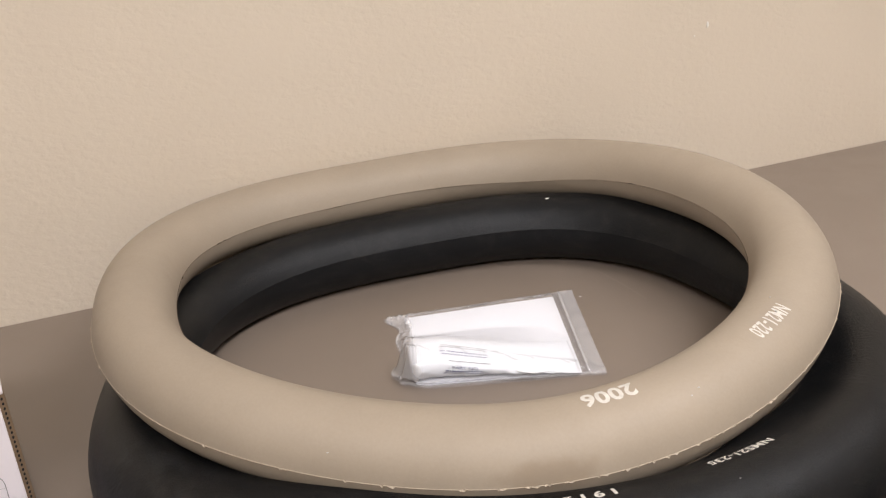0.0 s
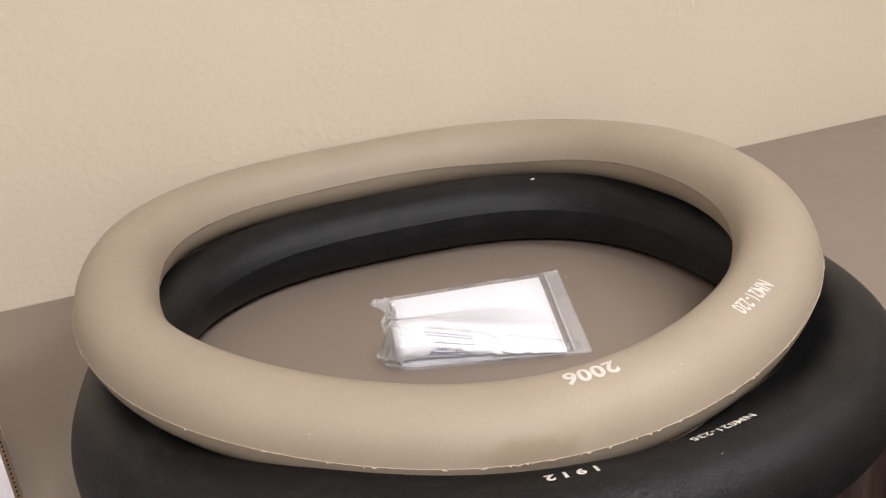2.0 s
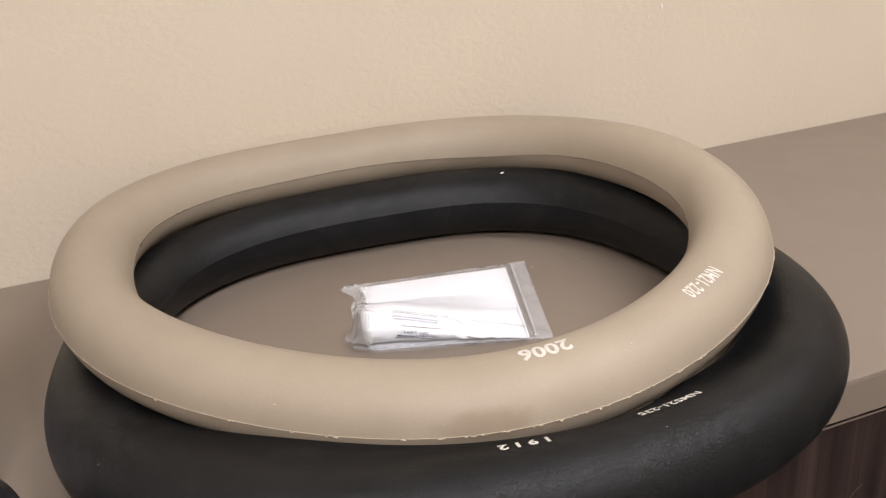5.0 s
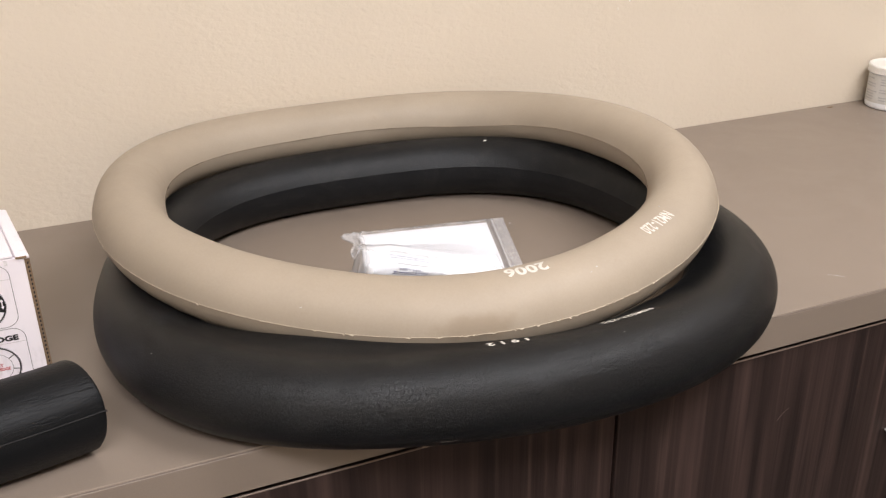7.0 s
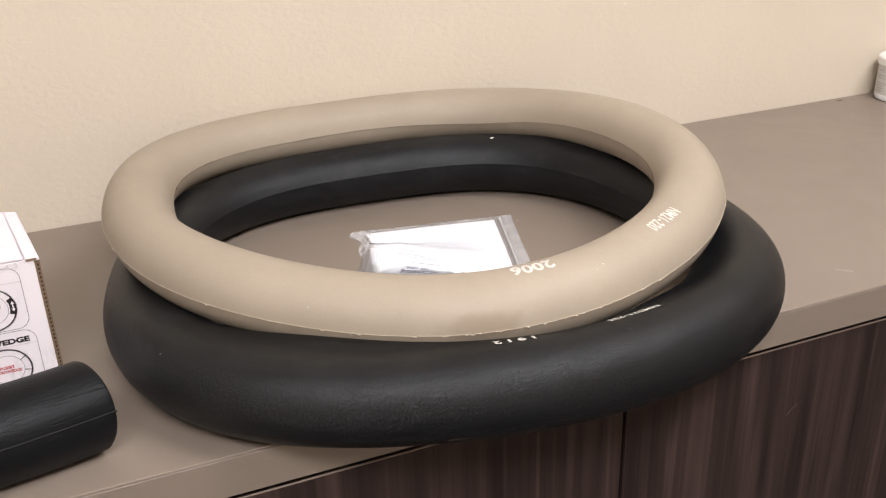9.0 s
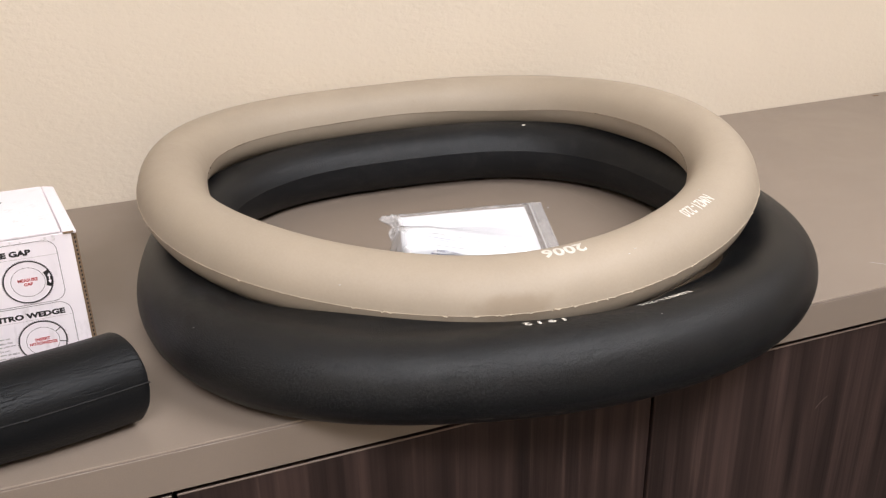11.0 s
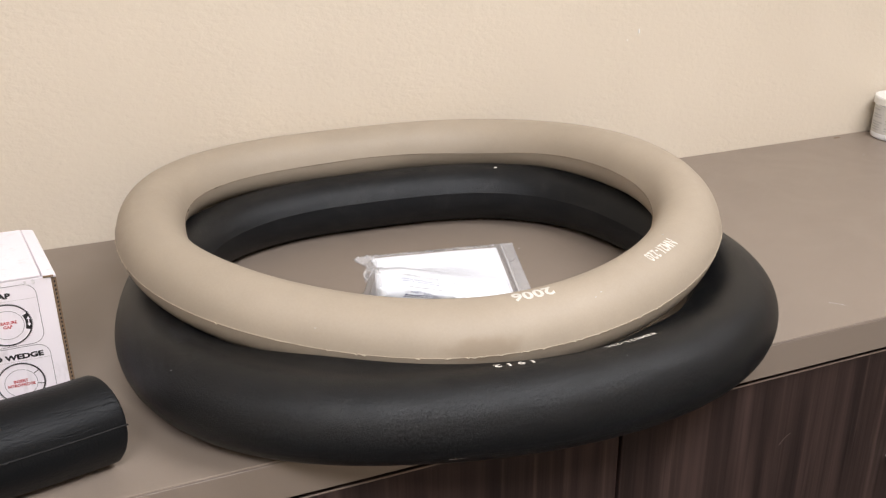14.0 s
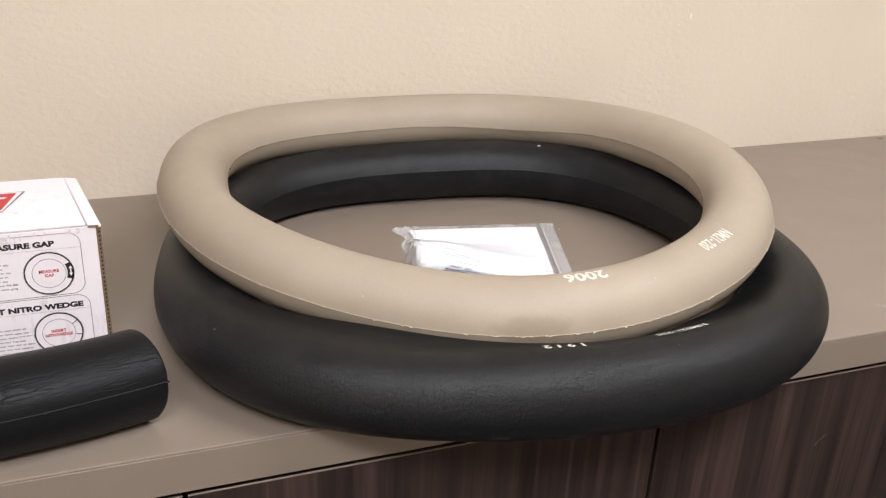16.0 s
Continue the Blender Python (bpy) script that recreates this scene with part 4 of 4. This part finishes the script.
papers = part("folded_paper", bm, PAPER, bag, "folded white paper sheet", True)

# squeeze tube
bm = bmesh.new()
rows = []
for i in range(61):
    s = 0.02 + 0.98 * i / 60
    rows.append([bm.verts.new(tube_skin(s, 360 * k / 72)) for k in range(72)])
grid_faces(bm, rows, False, True)
bm.faces.new(rows[0])
bm.faces.new(rows[-1])
tube = part("squeeze_tube", bm, TUBE_WHITE, bag, "white plastic squeeze tube", True)


def on_tube(bm, s, a):
    for v in bm.verts:
        v.co = tube_skin(s + v.co.x / TL, a - math.degrees(v.co.y / 0.021), 0.0009)
    return bm


def bar(width, height):
    b = bmesh.new()
    rows = [[b.verts.new((-width / 2 + width * i / 10, -height / 2 + height * j / 3, 0)) for j in range(4)] for i in range(11)]
    grid_faces(b, rows)
    return b


rng = random.Random(4)
for a, wid, hi, ink in ((14, 0.046, 0.0006, INK_LIGHT), (20, 0.048, 0.0006, INK_LIGHT), (33, 0.049, 0.0011, INK_PALE_BLUE), (41, 0.046, 0.0011, INK_PALE_BLUE),
                        (94, 0.042, 0.0018, INK_BLUE), (103, 0.046, 0.0015, INK_BLUE)):
    x = -wid / 2
    while x < wid / 2 - 0.003:
        lw = rng.uniform(0.0014, 0.0038) if a > 30 else rng.uniform(0.003, 0.009)
        part("label_line", on_tube(bar(lw, hi * rng.uniform(0.8, 1.15)), 0.345 + (x + lw / 2) / TL, a), ink, tube)
        x += lw + 0.0008
part("label_rule", on_tube(bar(0.040, 0.0006), 0.365, 60), INK_BLACK, tube)
part("label_heading", on_tube(letters("PART NO.", 0.0040, 1.0, 0.01, 0, 0.002), 0.335, 81), INK_BLUE, tube, "printed heading")

# the film: a draped upper skin and a flat lower one
bm = bmesh.new()
NU, NV = 190, 140
rows = []
for i in range(NU + 1):
    row = []
    for j in range(NV + 1):
        u, v = i / NU, j / NV
        acc = sum(content_height(min(1, max(0, u + du)), min(1, max(0, v + dv))) for du, dv in ((0, 0), (0.02, 0), (-0.02, 0), (0, 0.025), (0, -0.025))) / 5
        p = bag_xy(u, v)
        rim = min(u / 0.05, v / 0.05, (1 - u) / 0.10, (1 - v) / 0.014, 1.0)
        crease = (0.5 - abs(noise.noise((p.x * 95, p.y * 60, 3.0)))) + 0.8 * (0.4 - abs(noise.noise((p.x * 230, p.y * 130, 7.0))))
        where = 0.05 + 1.9 * max(0.0, min(v - 0.91, 0.06)) / 0.06 + 1.5 * max(0.0, 0.13 - u) / 0.13 + 1.8 * max(0.0, 0.09 - v) / 0.09
        wob = 0.002 * noise.noise((p.x * 45, p.y * 45, 1.5)) if rim < 0.6 else 0.0
        full = max(acc, content_height(u, v))
        # folds stand up off what they cover, gathered along the lower and the closed edge
        pleat = max(0.0, 0.42 - abs(noise.noise((p.x * 62 + p.y * 30, p.y * 24, 12.0)))) * 0.012 * max(0.0, min(1.0, (v - 0.88) / 0.05))
        z = TOP + 0.0008 + (full + 0.0006) * max(0.12, rim) + (0.0040 * max(0.0, crease) * where + pleat * (0.4 + 0.6 * min(1.0, full / 0.02))) * max(0.45, rim)
        row.append(bm.verts.new((p.x + wob, p.y + wob, z)))
    rows.append(row)
folded = [[v.co.copy() for v in row] for row in rows[:18]]
grid_faces(bm, rows[17:])
bmesh.ops.delete(bm, geom=[v for v in bm.verts if not v.link_faces], context="VERTS")
part("upper_film", bm, FILM, bag, "crinkled clear plastic film", True)
end = bmesh.new()
grid_faces(end, [[end.verts.new(v) for v in row] for row in folded])
part("gathered_end", end, HAZE, bag, "milky gathered end of the film", True)
bm = bmesh.new()
rows = [[bm.verts.new((*bag_xy(i / 20, j / 20).xy, TOP + 0.0005)) for j in range(21)] for i in range(21)]
grid_faces(bm, rows)
part("lower_film", bm, FILM, bag)
# loose bottom corner
bm = bmesh.new()
rows = []
for i in range(9):
    for_row = []
    for j in range(9):
        p = bag_xy(-0.012 + 0.04 * i / 8, 0.0 + 0.10 * j / 8)
        for_row.append(bm.verts.new((p.x, p.y, TOP + 0.002 + 0.004 * abs(noise.noise((p.x * 120, p.y * 120, 9))))))
    rows.append(for_row)
grid_faces(bm, rows)
part("corner_tab", bm, FILM, bag, "", True)
# zip closure and welded borders


def bag_strip(name, u0, v0, u1, v1, wide, lift, mat, label, seed, crown=0.0009):
    bm = bmesh.new()
    rows = []
    for j in range(61):
        t = j / 60
        c = bag_xy(u0 + (u1 - u0) * t, v0 + (v1 - v0) * t)
        d = (bag_xy(u1, v1) - bag_xy(u0, v0)).normalized()
        side = Vector((d.y, -d.x, 0)) * wide / 2
        fold = 0.0050 * math.exp(-((t - 0.36) / 0.028) ** 2) if name == "zip_lip" else 0.0
        z = TOP + lift + 0.0016 * abs(noise.noise((t * 9, seed, 0))) + 0.0003 * noise.noise((t * 31, seed, 5))
        rows.append([bm.verts.new((c.x - side.x, c.y - side.y, z)), bm.verts.new((c.x, c.y, z + crown + fold)), bm.verts.new((c.x + side.x, c.y + side.y, z))])
    grid_faces(bm, rows)
    return part(name, bm, mat, bag, label, True)


bag_strip("zip_track", 0.918, 0.01, 0.918, 0.985, 0.0022, 0.0042, ZIP, "ribbed white zip closure", 1)
bag_strip("zip_track", 0.930, 0.01, 0.930, 0.985, 0.0026, 0.0040, SEAL, "ribbed zip closure", 2)
bag_strip("zip_lip", 0.968, 0.0, 0.968, 1.0, 0.0125, 0.0024, SEAL, "hazy plastic lip", 3, 0.0005)
bag_strip("welded_edge", 0.0, 0.012, 1.0, 0.012, 0.0045, 0.0030, SEAL, "crinkled welded edge", 4, 0.0016)
bag_strip("welded_edge", 0.0, 0.988, 0.97, 0.988, 0.0045, 0.0030, SEAL, "crinkled welded edge", 6, 0.0016)
